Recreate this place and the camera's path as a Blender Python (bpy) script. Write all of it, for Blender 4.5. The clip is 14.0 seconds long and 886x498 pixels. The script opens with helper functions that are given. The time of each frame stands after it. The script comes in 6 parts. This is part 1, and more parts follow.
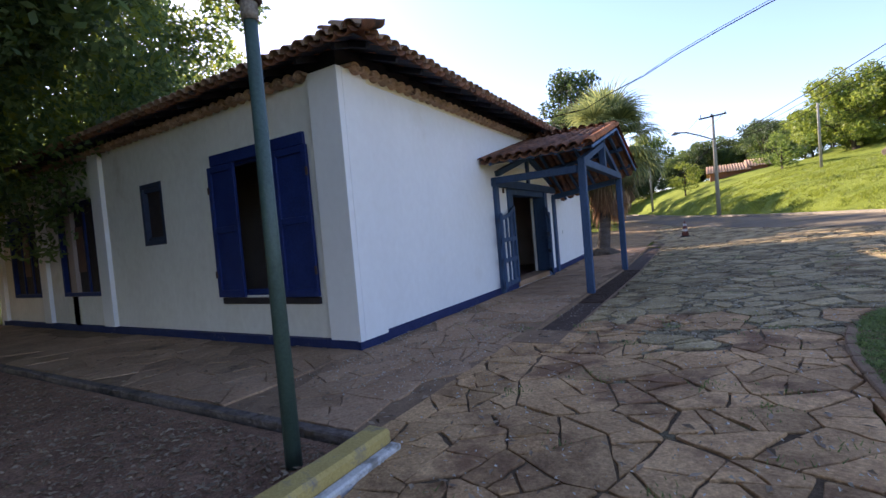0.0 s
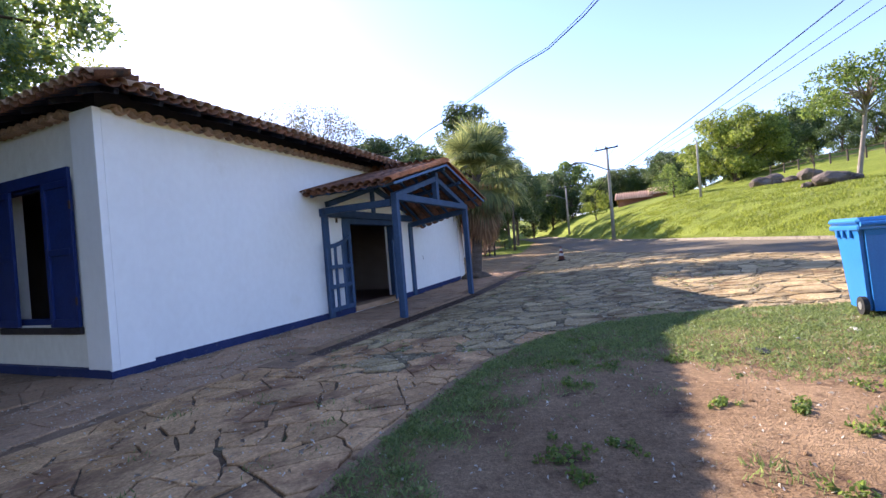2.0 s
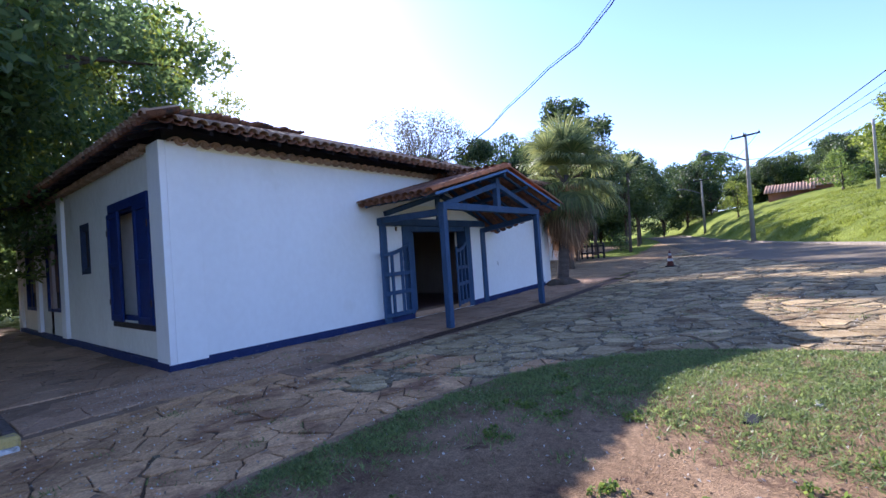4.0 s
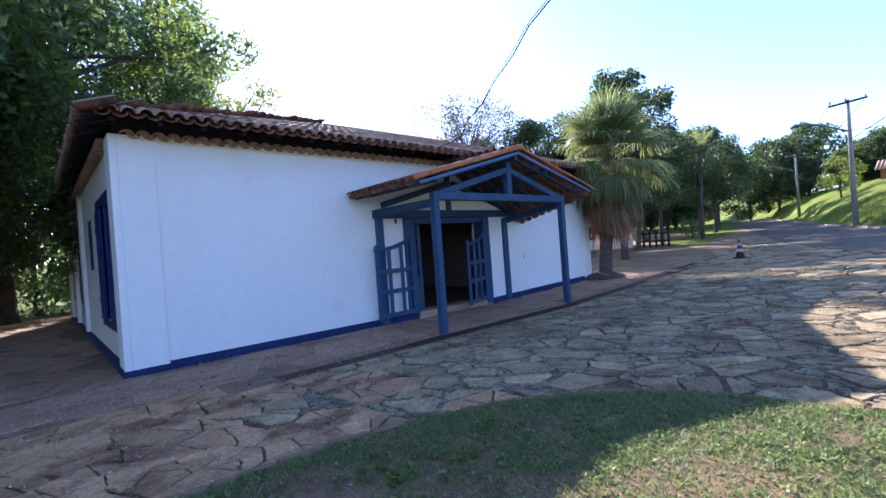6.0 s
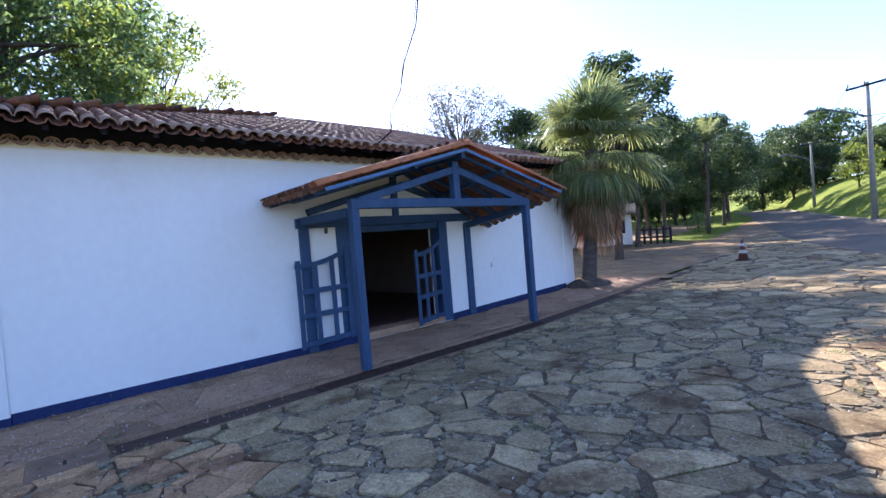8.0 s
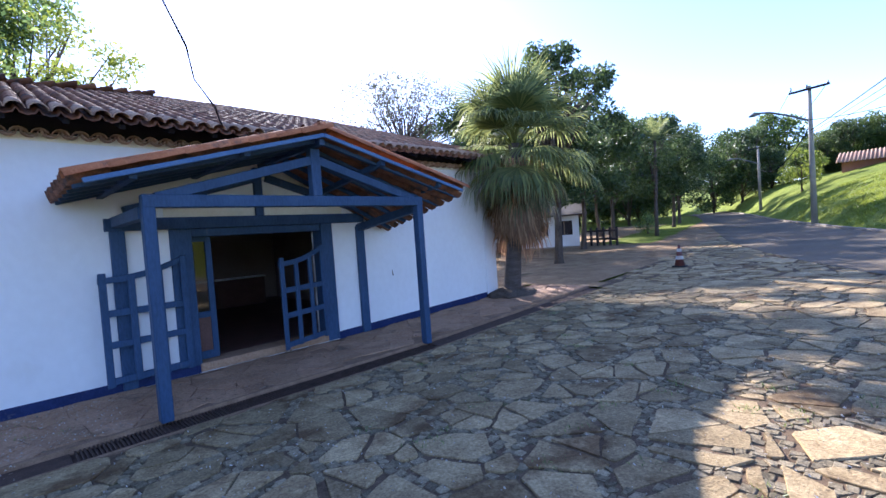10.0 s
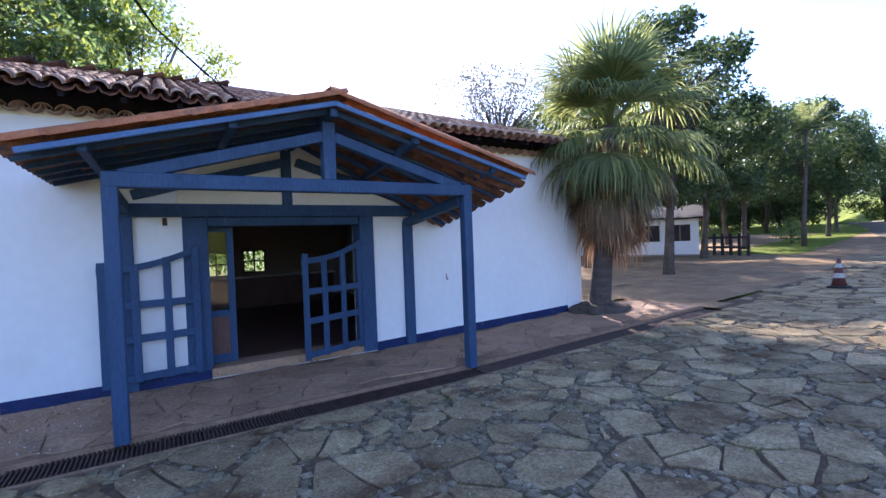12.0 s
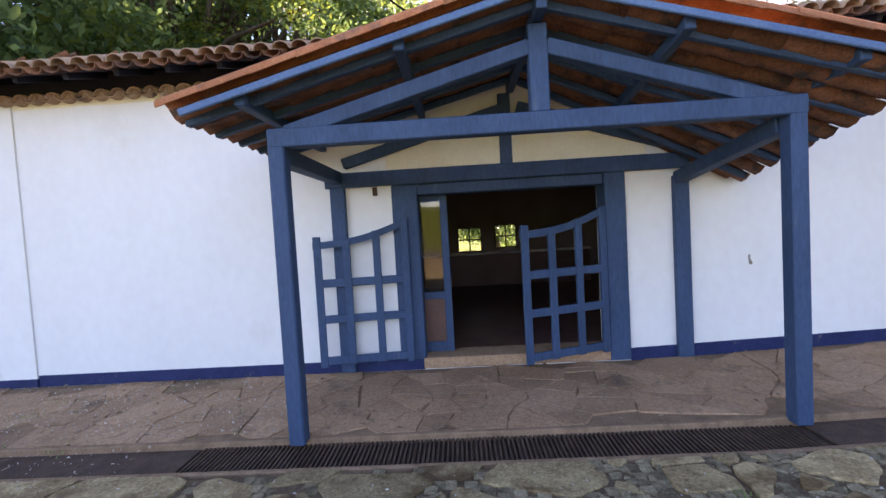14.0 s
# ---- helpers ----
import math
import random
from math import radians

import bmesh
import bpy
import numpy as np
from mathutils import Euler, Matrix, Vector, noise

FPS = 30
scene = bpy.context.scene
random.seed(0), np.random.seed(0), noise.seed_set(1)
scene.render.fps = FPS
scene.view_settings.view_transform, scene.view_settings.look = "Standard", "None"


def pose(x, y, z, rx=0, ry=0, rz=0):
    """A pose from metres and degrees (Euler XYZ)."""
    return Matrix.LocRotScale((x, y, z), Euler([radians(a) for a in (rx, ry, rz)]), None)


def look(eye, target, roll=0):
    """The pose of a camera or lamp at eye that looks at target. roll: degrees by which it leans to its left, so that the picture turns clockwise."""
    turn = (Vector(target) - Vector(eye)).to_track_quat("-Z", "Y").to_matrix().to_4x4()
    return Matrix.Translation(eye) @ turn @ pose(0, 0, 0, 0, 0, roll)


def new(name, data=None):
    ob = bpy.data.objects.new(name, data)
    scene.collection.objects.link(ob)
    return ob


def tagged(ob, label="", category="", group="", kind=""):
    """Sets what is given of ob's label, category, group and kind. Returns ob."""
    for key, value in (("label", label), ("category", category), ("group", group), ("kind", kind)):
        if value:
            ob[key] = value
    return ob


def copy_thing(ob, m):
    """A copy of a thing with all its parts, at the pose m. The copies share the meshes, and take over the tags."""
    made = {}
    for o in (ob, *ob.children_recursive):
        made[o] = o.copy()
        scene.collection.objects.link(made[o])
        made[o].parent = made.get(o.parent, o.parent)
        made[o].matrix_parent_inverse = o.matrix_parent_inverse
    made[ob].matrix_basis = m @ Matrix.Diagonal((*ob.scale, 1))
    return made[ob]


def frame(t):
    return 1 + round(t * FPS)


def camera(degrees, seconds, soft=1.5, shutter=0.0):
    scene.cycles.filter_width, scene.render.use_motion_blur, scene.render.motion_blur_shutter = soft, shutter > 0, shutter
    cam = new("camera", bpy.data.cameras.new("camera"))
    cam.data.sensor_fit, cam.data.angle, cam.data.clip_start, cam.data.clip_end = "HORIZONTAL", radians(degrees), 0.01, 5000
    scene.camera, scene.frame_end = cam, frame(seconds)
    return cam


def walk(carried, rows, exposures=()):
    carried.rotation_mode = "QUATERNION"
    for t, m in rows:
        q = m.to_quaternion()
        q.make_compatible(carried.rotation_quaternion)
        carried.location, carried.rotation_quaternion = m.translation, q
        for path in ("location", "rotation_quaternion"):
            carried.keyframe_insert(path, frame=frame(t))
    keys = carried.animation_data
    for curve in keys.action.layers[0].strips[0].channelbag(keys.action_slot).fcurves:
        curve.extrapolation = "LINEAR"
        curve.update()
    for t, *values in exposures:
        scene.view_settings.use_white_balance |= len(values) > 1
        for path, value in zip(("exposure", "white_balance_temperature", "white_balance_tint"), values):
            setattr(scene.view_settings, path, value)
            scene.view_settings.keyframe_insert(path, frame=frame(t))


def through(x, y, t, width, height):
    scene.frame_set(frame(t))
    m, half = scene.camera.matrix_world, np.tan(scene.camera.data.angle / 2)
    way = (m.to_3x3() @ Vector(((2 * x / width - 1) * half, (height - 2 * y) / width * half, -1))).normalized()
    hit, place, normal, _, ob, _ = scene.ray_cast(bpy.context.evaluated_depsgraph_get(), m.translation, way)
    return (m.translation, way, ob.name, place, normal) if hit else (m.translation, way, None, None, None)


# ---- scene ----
cam = camera(88.8, 14.0)
EXPO, SKY = 1.35, 0.125
PATH = [
    (0, (-3.648, 0.894, 1.445), (-4.666, 2.615, 1.384), -5.0),
    (0.5, (-3.033, 1.071, 1.485), (-4.128, 2.742, 1.391), -4.1),
    (1, (-2.299, 1.174, 1.434), (-3.453, 2.808, 1.435), -1.6),
    (1.5, (-1.587, 1.415, 1.379), (-2.597, 3.142, 1.382), -4.3),
    (2, (-0.957, 1.579, 1.416), (-1.752, 3.414, 1.42), -4.7),
    (2.5, (-0.541, 1.717, 1.465), (-1.572, 3.431, 1.491), -4.6),
    (3, (-0.177, 2.015, 1.558), (-1.336, 3.646, 1.56), -3.9),
    (3.2, (-0.03, 2.095, 1.568), (-1.202, 3.716, 1.583), -4.1),
    (5.3, (0.792, 3.841, 1.665), (-0.584, 5.292, 1.667), -2.6),
    (5.5, (0.825, 4.029, 1.715), (-0.546, 5.485, 1.72), -2.9),
    (6, (0.785, 4.501, 1.677), (-0.698, 5.843, 1.668), -4.2),
    (6.5, (0.758, 5.058, 1.858), (-0.748, 6.375, 1.837), -4.8),
    (7, (0.843, 5.632, 1.899), (-0.667, 6.944, 1.885), -4.4),
    (7.2, (0.801, 5.807, 1.924), (-0.702, 7.126, 1.901), -4.4),
    (9.5, (0.471, 8.43, 2.049), (-1.068, 9.705, 1.976), -5.0),
    (10, (0.532, 8.97, 2.05), (-0.886, 10.379, 1.981), -4.0),
    (10.5, (0.498, 9.473, 2.021), (-0.784, 11.008, 2.015), -1.8),
    (11, (0.35, 9.954, 2.068), (-0.764, 11.615, 2.085), -0.0),
    (11.5, (0.129, 10.379, 2.006), (-1.267, 11.81, 2.045), -1.6),
    (12, (-0.168, 10.761, 1.955), (-1.87, 11.811, 1.914), -2.1),
    (12.5, (-0.509, 11.188, 2.034), (-2.266, 12.142, 1.978), -0.3),
    (13, (-0.878, 11.516, 2.018), (-2.84, 11.902, 1.983), -2.9),
    (13.5, (-1.389, 11.734, 1.934), (-3.389, 11.716, 1.903), -2.8),
    (14, (-1.90, 11.845, 1.838), (-3.896, 11.77, 1.745), -3.3),
]
walk(cam, [(t, look(eye, target, roll)) for t, eye, target, roll in PATH],
     [(0.0, EXPO + 0.18, 6350, 31), (0.5, EXPO + 0.8, 6300, 30), (1.0, EXPO + 0.97, 6400, 30), (1.5, EXPO + 1.1, 6400, 33), (2.0, EXPO + 0.32, 5950, 33), (2.5, EXPO - 0.2, 5650, 34), (3.0, EXPO - 0.1, 5500, 35),
      (5.5, EXPO + 0.2, 5200, 31), (7.0, EXPO + 0.38, 5350, 31), (9.5, EXPO + 0.42, 5450, 31), (10.0, EXPO + 0.36, 5300, 31), (10.5, EXPO + 0.05, 5150, 37), (11.0, EXPO - 0.1, 5100, 42), (11.5, EXPO - 0.02, 5100, 39), (12.0, EXPO + 0.58, 5500, 33),
      (12.5, EXPO + 0.95, 5850, 33), (13.0, EXPO + 0.85, 6500, 33), (14.0, EXPO + 1.2, 7250, 34)])

# ---- daylight ----
SUN_DIR = Vector((-0.79, 0.40, 0.475)).normalized()
world = bpy.data.worlds.new("sky")
scene.world = world
world.use_nodes = True
wn = world.node_tree
sky = wn.nodes.new("ShaderNodeTexSky")
sky.sky_type, sky.sun_disc = "NISHITA", False
sky.sun_elevation = math.asin(SUN_DIR.z)
sky.sun_rotation = math.atan2(SUN_DIR.x, SUN_DIR.y)
sky.air_density, sky.dust_density, sky.ozone_density = 1.0, 0.3, 2.6
wn.links.new(sky.outputs[0], wn.nodes["Background"].inputs[0])
wn.nodes["Background"].inputs[1].default_value = SKY
sun = new("sun", bpy.data.lights.new("sun", "SUN"))
sun.data.energy, sun.data.angle, sun.data.color = 5.0, radians(0.53), (1.0, 0.93, 0.67)
sun.matrix_basis = look(SUN_DIR * 50, (0, 0, 0))


# ---- materials ----
def mat(name, low, high, scale=4.0, fine=60.0, rough=0.8, bump=0.3, spec=0.3, metal=0.0, spots=None, obrand=0.0, island=0.0,
        stretch=(1, 1, 1), spot_scale=2.0, spot_at=0.58, depth=0.01, grit=0.0):
    """A painted or natural surface: two tones mixed by large and fine noise, stains of a third tone, fine relief."""
    m = bpy.data.materials.new(name)
    m.use_nodes = True
    t = m.node_tree
    b = t.nodes["Principled BSDF"]
    g = t.nodes.new("ShaderNodeNewGeometry")
    mp = t.nodes.new("ShaderNodeMapping")
    mp.inputs["Scale"].default_value = stretch
    t.links.new(g.outputs["Position"], mp.inputs["Vector"])
    n1, n2 = t.nodes.new("ShaderNodeTexNoise"), t.nodes.new("ShaderNodeTexNoise")
    for n, s, d in ((n1, scale, 5.0), (n2, fine, 3.0)):
        n.inputs["Scale"].default_value, n.inputs["Detail"].default_value = s, d
        t.links.new(mp.outputs[0], n.inputs["Vector"])
    add = t.nodes.new("ShaderNodeMath")
    add.operation = "ADD"
    t.links.new(n1.outputs[0], add.inputs[0])
    t.links.new(n2.outputs[0], add.inputs[1])
    rng = t.nodes.new("ShaderNodeMapRange")
    rng.inputs["From Min"].default_value, rng.inputs["From Max"].default_value = 0.7, 1.3
    t.links.new(add.outputs[0], rng.inputs["Value"])
    mix = t.nodes.new("ShaderNodeMix")
    mix.data_type = "RGBA"
    mix.inputs["A"].default_value, mix.inputs["B"].default_value = (*low, 1), (*high, 1)
    t.links.new(rng.outputs[0], mix.inputs["Factor"])
    out = mix.outputs["Result"]
    if spots:
        n3 = t.nodes.new("ShaderNodeTexNoise")
        n3.inputs["Scale"].default_value, n3.inputs["Detail"].default_value, n3.inputs["Roughness"].default_value = spot_scale, 6.0, 0.65
        t.links.new(mp.outputs[0], n3.inputs["Vector"])
        r3 = t.nodes.new("ShaderNodeMapRange")
        r3.inputs["From Min"].default_value, r3.inputs["From Max"].default_value = spot_at, spot_at + 0.12
        t.links.new(n3.outputs[0], r3.inputs["Value"])
        m3 = t.nodes.new("ShaderNodeMix")
        m3.data_type = "RGBA"
        t.links.new(r3.outputs[0], m3.inputs["Factor"])
        t.links.new(out, m3.inputs["A"])
        m3.inputs["B"].default_value = (*spots, 1)
        out = m3.outputs["Result"]
    if grit:
        n4 = t.nodes.new("ShaderNodeTexNoise")
        n4.inputs["Scale"].default_value, n4.inputs["Detail"].default_value, n4.inputs["Roughness"].default_value = 22.0, 8.0, 0.8
        t.links.new(mp.outputs[0], n4.inputs["Vector"])
        r5 = t.nodes.new("ShaderNodeMapRange")
        r5.inputs["From Min"].default_value, r5.inputs["From Max"].default_value = 0.35, 0.65
        r5.inputs["To Min"].default_value, r5.inputs["To Max"].default_value = 1 - grit, 1 + grit
        t.links.new(n4.outputs[0], r5.inputs["Value"])
        h5 = t.nodes.new("ShaderNodeHueSaturation")
        t.links.new(r5.outputs[0], h5.inputs["Value"])
        t.links.new(out, h5.inputs["Color"])
        out = h5.outputs[0]
        a5 = t.nodes.new("ShaderNodeMath")
        a5.operation = "ADD"
        t.links.new(add.outputs[0], a5.inputs[0])
        t.links.new(n4.outputs[0], a5.inputs[1])
        add = a5
    if obrand or island:
        hs = t.nodes.new("ShaderNodeHueSaturation")
        r4 = t.nodes.new("ShaderNodeMapRange")
        k = obrand or island
        r4.inputs["To Min"].default_value, r4.inputs["To Max"].default_value = 1 - k, 1 + k
        if obrand:
            oi = t.nodes.new("ShaderNodeObjectInfo")
            src = oi.outputs["Random"]
            if island:
                ad = t.nodes.new("ShaderNodeMath")
                ad.operation = "ADD"
                t.links.new(oi.outputs["Random"], ad.inputs[0])
                t.links.new(g.outputs["Random Per Island"], ad.inputs[1])
                fr = t.nodes.new("ShaderNodeMath")
                fr.operation = "FRACT"
                t.links.new(ad.outputs[0], fr.inputs[0])
                src = fr.outputs[0]
        else:
            src = g.outputs["Random Per Island"]
        t.links.new(src, r4.inputs["Value"])
        t.links.new(r4.outputs[0], hs.inputs["Value"])
        t.links.new(out, hs.inputs["Color"])
        out = hs.outputs[0]
    t.links.new(out, b.inputs["Base Color"])
    b.inputs["Roughness"].default_value, b.inputs["Metallic"].default_value = rough, metal
    b.inputs["Specular IOR Level"].default_value = spec
    if bump:
        bp = t.nodes.new("ShaderNodeBump")
        bp.inputs["Strength"].default_value, bp.inputs["Distance"].default_value = bump, depth
        t.links.new(add.outputs[0], bp.inputs["Height"])
        t.links.new(bp.outputs[0], b.inputs["Normal"])
    return m


def leaf_mat(name, low, high, through=0.35):
    """Thin leaves that let some light through, each leaf with its own tone."""
    m = bpy.data.materials.new(name)
    m.use_nodes = True
    t = m.node_tree
    b = t.nodes["Principled BSDF"]
    g = t.nodes.new("ShaderNodeNewGeometry")
    mix = t.nodes.new("ShaderNodeMix")
    mix.data_type = "RGBA"
    mix.inputs["A"].default_value, mix.inputs["B"].default_value = (*low, 1), (*high, 1)
    t.links.new(g.outputs["Random Per Island"], mix.inputs["Factor"])
    t.links.new(mix.outputs["Result"], b.inputs["Base Color"])
    b.inputs["Roughness"].default_value = 0.5
    b.inputs["Specular IOR Level"].default_value = 0.35
    tr = t.nodes.new("ShaderNodeBsdfTranslucent")
    hs = t.nodes.new("ShaderNodeHueSaturation")
    hs.inputs["Value"].default_value, hs.inputs["Saturation"].default_value, hs.inputs["Hue"].default_value = 1.9, 1.0, 0.485
    t.links.new(mix.outputs["Result"], hs.inputs["Color"])
    t.links.new(hs.outputs[0], tr.inputs["Color"])
    ms = t.nodes.new("ShaderNodeMixShader")
    ms.inputs[0].default_value = through
    t.links.new(b.outputs[0], ms.inputs[1])
    t.links.new(tr.outputs[0], ms.inputs[2])
    t.links.new(ms.outputs[0], t.nodes["Material Output"].inputs["Surface"])
    return m


WHITE = mat("limewash", (0.735, 0.711, 0.674), (0.781, 0.763, 0.730), 0.9, 9, 0.9, 0.05, 0.15, spots=(0.693, 0.660, 0.600), spot_scale=0.7, spot_at=0.63, stretch=(1, 1, 0.8))
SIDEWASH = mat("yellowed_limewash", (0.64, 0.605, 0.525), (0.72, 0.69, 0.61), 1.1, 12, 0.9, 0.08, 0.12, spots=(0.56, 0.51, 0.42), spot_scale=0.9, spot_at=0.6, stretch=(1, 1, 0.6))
CREAM = mat("ochre_wash", (0.72, 0.64, 0.46), (0.80, 0.74, 0.58), 2.0, 30, 0.9, 0.25, 0.15)
BLUE = mat("blue_wood_paint", (0.022, 0.048, 0.098), (0.042, 0.082, 0.158), 3.0, 40, 0.65, 0.35, 0.3, spots=(0.085, 0.11, 0.155), spot_scale=6, spot_at=0.64, stretch=(1, 1, 0.3))
PALEBLUE = mat("sun_bleached_blue_paint", (0.06, 0.12, 0.24), (0.11, 0.19, 0.33), 3.0, 40, 0.65, 0.3, spots=(0.16, 0.2, 0.27), spot_scale=6, spot_at=0.6)
SHUTTERBLUE = mat("navy_shutter_paint", (0.005, 0.015, 0.082), (0.011, 0.029, 0.136), 3.0, 40, 0.6, 0.3)
NAVY = mat("navy_base_paint", (0.008, 0.015, 0.062), (0.018, 0.03, 0.105), 3.0, 40, 0.7, 0.3, spots=(0.12, 0.11, 0.12), spot_scale=5, spot_at=0.62)
DULLBLUE = mat("dull_blue_wood", (0.02, 0.028, 0.05), (0.04, 0.055, 0.09), 3.0, 40, 0.8, 0.3)
DARKWOOD = mat("dark_wood", (0.018, 0.014, 0.016), (0.045, 0.035, 0.035), 5.0, 60, 0.7, 0.4)
# near-black boards: shade under roof and eaves is put into the colour
SOFFIT = mat("shade_dark_boards", (0.012, 0.014, 0.026), (0.03, 0.03, 0.045), 4.0, 50, 0.8, 0.4)
REDDOOR = mat("red_brown_door_wood", (0.075, 0.028, 0.02), (0.14, 0.05, 0.035), 4.0, 50, 0.55, 0.3, stretch=(1, 1, 0.2))
TILE = mat("clay_tile", (0.119, 0.053, 0.034), (0.281, 0.132, 0.076), 6.0, 50, 0.85, 0.5, 0.2, spots=(0.064, 0.051, 0.047), spot_scale=3.5, spot_at=0.52, obrand=0.28, island=0.28)
TILE_ORANGE = mat("orange_clay_tile", (0.34, 0.115, 0.05), (0.5, 0.2, 0.09), 6.0, 50, 0.85, 0.5, 0.2, spots=(0.13, 0.08, 0.06), spot_scale=4, spot_at=0.57, obrand=0.2)
TILE_PALE = mat("pale_clay_tile", (0.288, 0.173, 0.112), (0.432, 0.295, 0.202), 7.0, 50, 0.85, 0.4, 0.2, spots=(0.115, 0.079, 0.061), spot_scale=5, spot_at=0.56, obrand=0.2)
STONE = mat("grey_brown_flagstone", (0.214, 0.146, 0.070), (0.468, 0.352, 0.186), 3.5, 45, 0.85, 0.9, 0.12, spots=(0.152, 0.094, 0.045), spot_scale=1.1, spot_at=0.52, obrand=0.3, island=0.3, depth=0.012, grit=0.36)
TANSTONE = mat("tan_flagstone", (0.330, 0.181, 0.082), (0.647, 0.391, 0.194), 2.2, 45, 0.85, 0.7, 0.15, spots=(0.23, 0.12, 0.062), spot_scale=1.3, spot_at=0.5, obrand=0.22, island=0.22, depth=0.012, grit=0.28)
COBBLE = mat("dull_set_stone", (0.15, 0.118, 0.07), (0.33, 0.265, 0.16), 9.0, 70, 0.9, 0.9, 0.12, spots=(0.11, 0.09, 0.05), spot_scale=1.3, spot_at=0.57, island=0.38, depth=0.012, grit=0.35)
SLATE = mat("brown_porch_stone", (0.292, 0.162, 0.087), (0.443, 0.277, 0.166), 1.6, 45, 0.8, 0.5, 0.3, spots=(0.162, 0.103, 0.064), spot_scale=1.5, spot_at=0.57, obrand=0.15, island=0.15, grit=0.26)
JOINT = mat("joint_earth", (0.087, 0.058, 0.035), (0.189, 0.131, 0.080), 8.0, 90, 0.95, 0.8, 0.1, spots=(0.080, 0.102, 0.032), spot_scale=1.5, spot_at=0.60, grit=0.3)
GROUT = mat("porch_grout", (0.175, 0.108, 0.066), (0.338, 0.216, 0.132), 6.0, 80, 0.95, 0.6, 0.1)
SOIL = mat("red_earth", (0.160, 0.095, 0.052), (0.328, 0.216, 0.125), 2.2, 70, 0.95, 0.9, 0.1, spots=(0.089, 0.050, 0.034), spot_scale=3.0, spot_at=0.58, depth=0.02, grit=0.35)
BED = mat("dark_bed_earth", (0.179, 0.097, 0.063), (0.420, 0.242, 0.151), 3.0, 60, 0.95, 0.9, 0.1, spots=(0.315, 0.210, 0.147), spot_scale=9.0, spot_at=0.62, depth=0.02, grit=0.35)
TURF = mat("turf", (0.117, 0.152, 0.018), (0.242, 0.280, 0.040), 0.5, 14, 0.9, 1.0, 0.1, spots=(0.187, 0.184, 0.048), spot_scale=0.35, spot_at=0.62, depth=0.08, grit=0.45)
LITTER = mat("leaf_litter_earth", (0.19, 0.118, 0.062), (0.42, 0.285, 0.155), 1.6, 60, 0.95, 0.8, 0.1, spots=(0.11, 0.085, 0.04), spot_scale=0.9, spot_at=0.6, depth=0.02, grit=0.45)
ASPHALT = mat("asphalt", (0.125, 0.10, 0.07), (0.21, 0.172, 0.122), 0.8, 120, 0.95, 0.6, 0.06, spots=(0.25, 0.205, 0.15), spot_scale=0.5, spot_at=0.62, grit=0.25)
CONCRETE = mat("weathered_concrete", (0.20, 0.165, 0.125), (0.36, 0.31, 0.25), 5.0, 60, 0.9, 0.6, 0.2, spots=(0.11, 0.092, 0.072), spot_scale=4, spot_at=0.56, grit=0.25)
YELLOW = mat("worn_yellow_paint", (0.42, 0.29, 0.09), (0.55, 0.40, 0.14), 5.0, 60, 0.85, 0.5, 0.2, spots=(0.25, 0.20, 0.14), spot_scale=5, spot_at=0.52)
KERBWHITE = mat("worn_white_paint", (0.5, 0.48, 0.44), (0.66, 0.63, 0.58), 5.0, 60, 0.85, 0.5, 0.2, spots=(0.27, 0.24, 0.20), spot_scale=6, spot_at=0.46)
IRON = mat("rusty_iron", (0.05, 0.031, 0.022), (0.12, 0.073, 0.05), 8.0, 70, 0.85, 0.5, 0.3, metal=0.1)
PALEBARK = mat("pale_bark", (0.16, 0.135, 0.11), (0.30, 0.26, 0.215), 5.0, 30, 0.95, 0.8, 0.1, stretch=(1, 1, 0.35), depth=0.02)
GREENPOST = mat("green_post_paint", (0.035, 0.065, 0.052), (0.06, 0.10, 0.082), 5.0, 50, 0.5, 0.3, 0.5, spots=(0.06, 0.045, 0.035), spot_scale=6, spot_at=0.62)
BARK = mat("bark", (0.055, 0.042, 0.032), (0.14, 0.11, 0.085), 5.0, 30, 0.95, 1.0, 0.1, stretch=(1, 1, 0.35), depth=0.03)
PALMBARK = mat("palm_trunk", (0.075, 0.06, 0.05), (0.16, 0.13, 0.11), 4.0, 30, 0.95, 1.0, 0.1, stretch=(0.4, 0.4, 3), depth=0.03)
POLE = mat("concrete_pole", (0.26, 0.24, 0.20), (0.37, 0.34, 0.29), 3.0, 40, 0.9, 0.3)
CABLE = mat("black_cable", (0.012, 0.012, 0.013), (0.022, 0.022, 0.023), 5, 50, 0.9, 0.0, 0.05)
LAMPMETAL = mat("dull_lamp_metal", (0.10, 0.10, 0.10), (0.16, 0.16, 0.155), 5, 60, 0.6, 0.1)
BINBLUE = mat("blue_plastic", (0.012, 0.145, 0.42), (0.018, 0.18, 0.5), 2.0, 60, 0.4, 0.1, 0.5)
RUBBER = mat("black_rubber", (0.012, 0.012, 0.012), (0.025, 0.025, 0.025), 5, 60, 0.8, 0.2)
GREYMETAL = mat("grey_metal", (0.3, 0.3, 0.3), (0.42, 0.42, 0.42), 5, 60, 0.45, 0.1, metal=0.7)
BRICKRED = mat("red_wash", (0.30, 0.12, 0.075), (0.40, 0.18, 0.115), 1.5, 30, 0.9, 0.2)
ROCK = mat("boulder", (0.091, 0.070, 0.059), (0.210, 0.164, 0.133), 1.4, 14, 0.9, 0.9, 0.2, spots=(0.049, 0.043, 0.038), spot_scale=1.1, spot_at=0.56, depth=0.06)
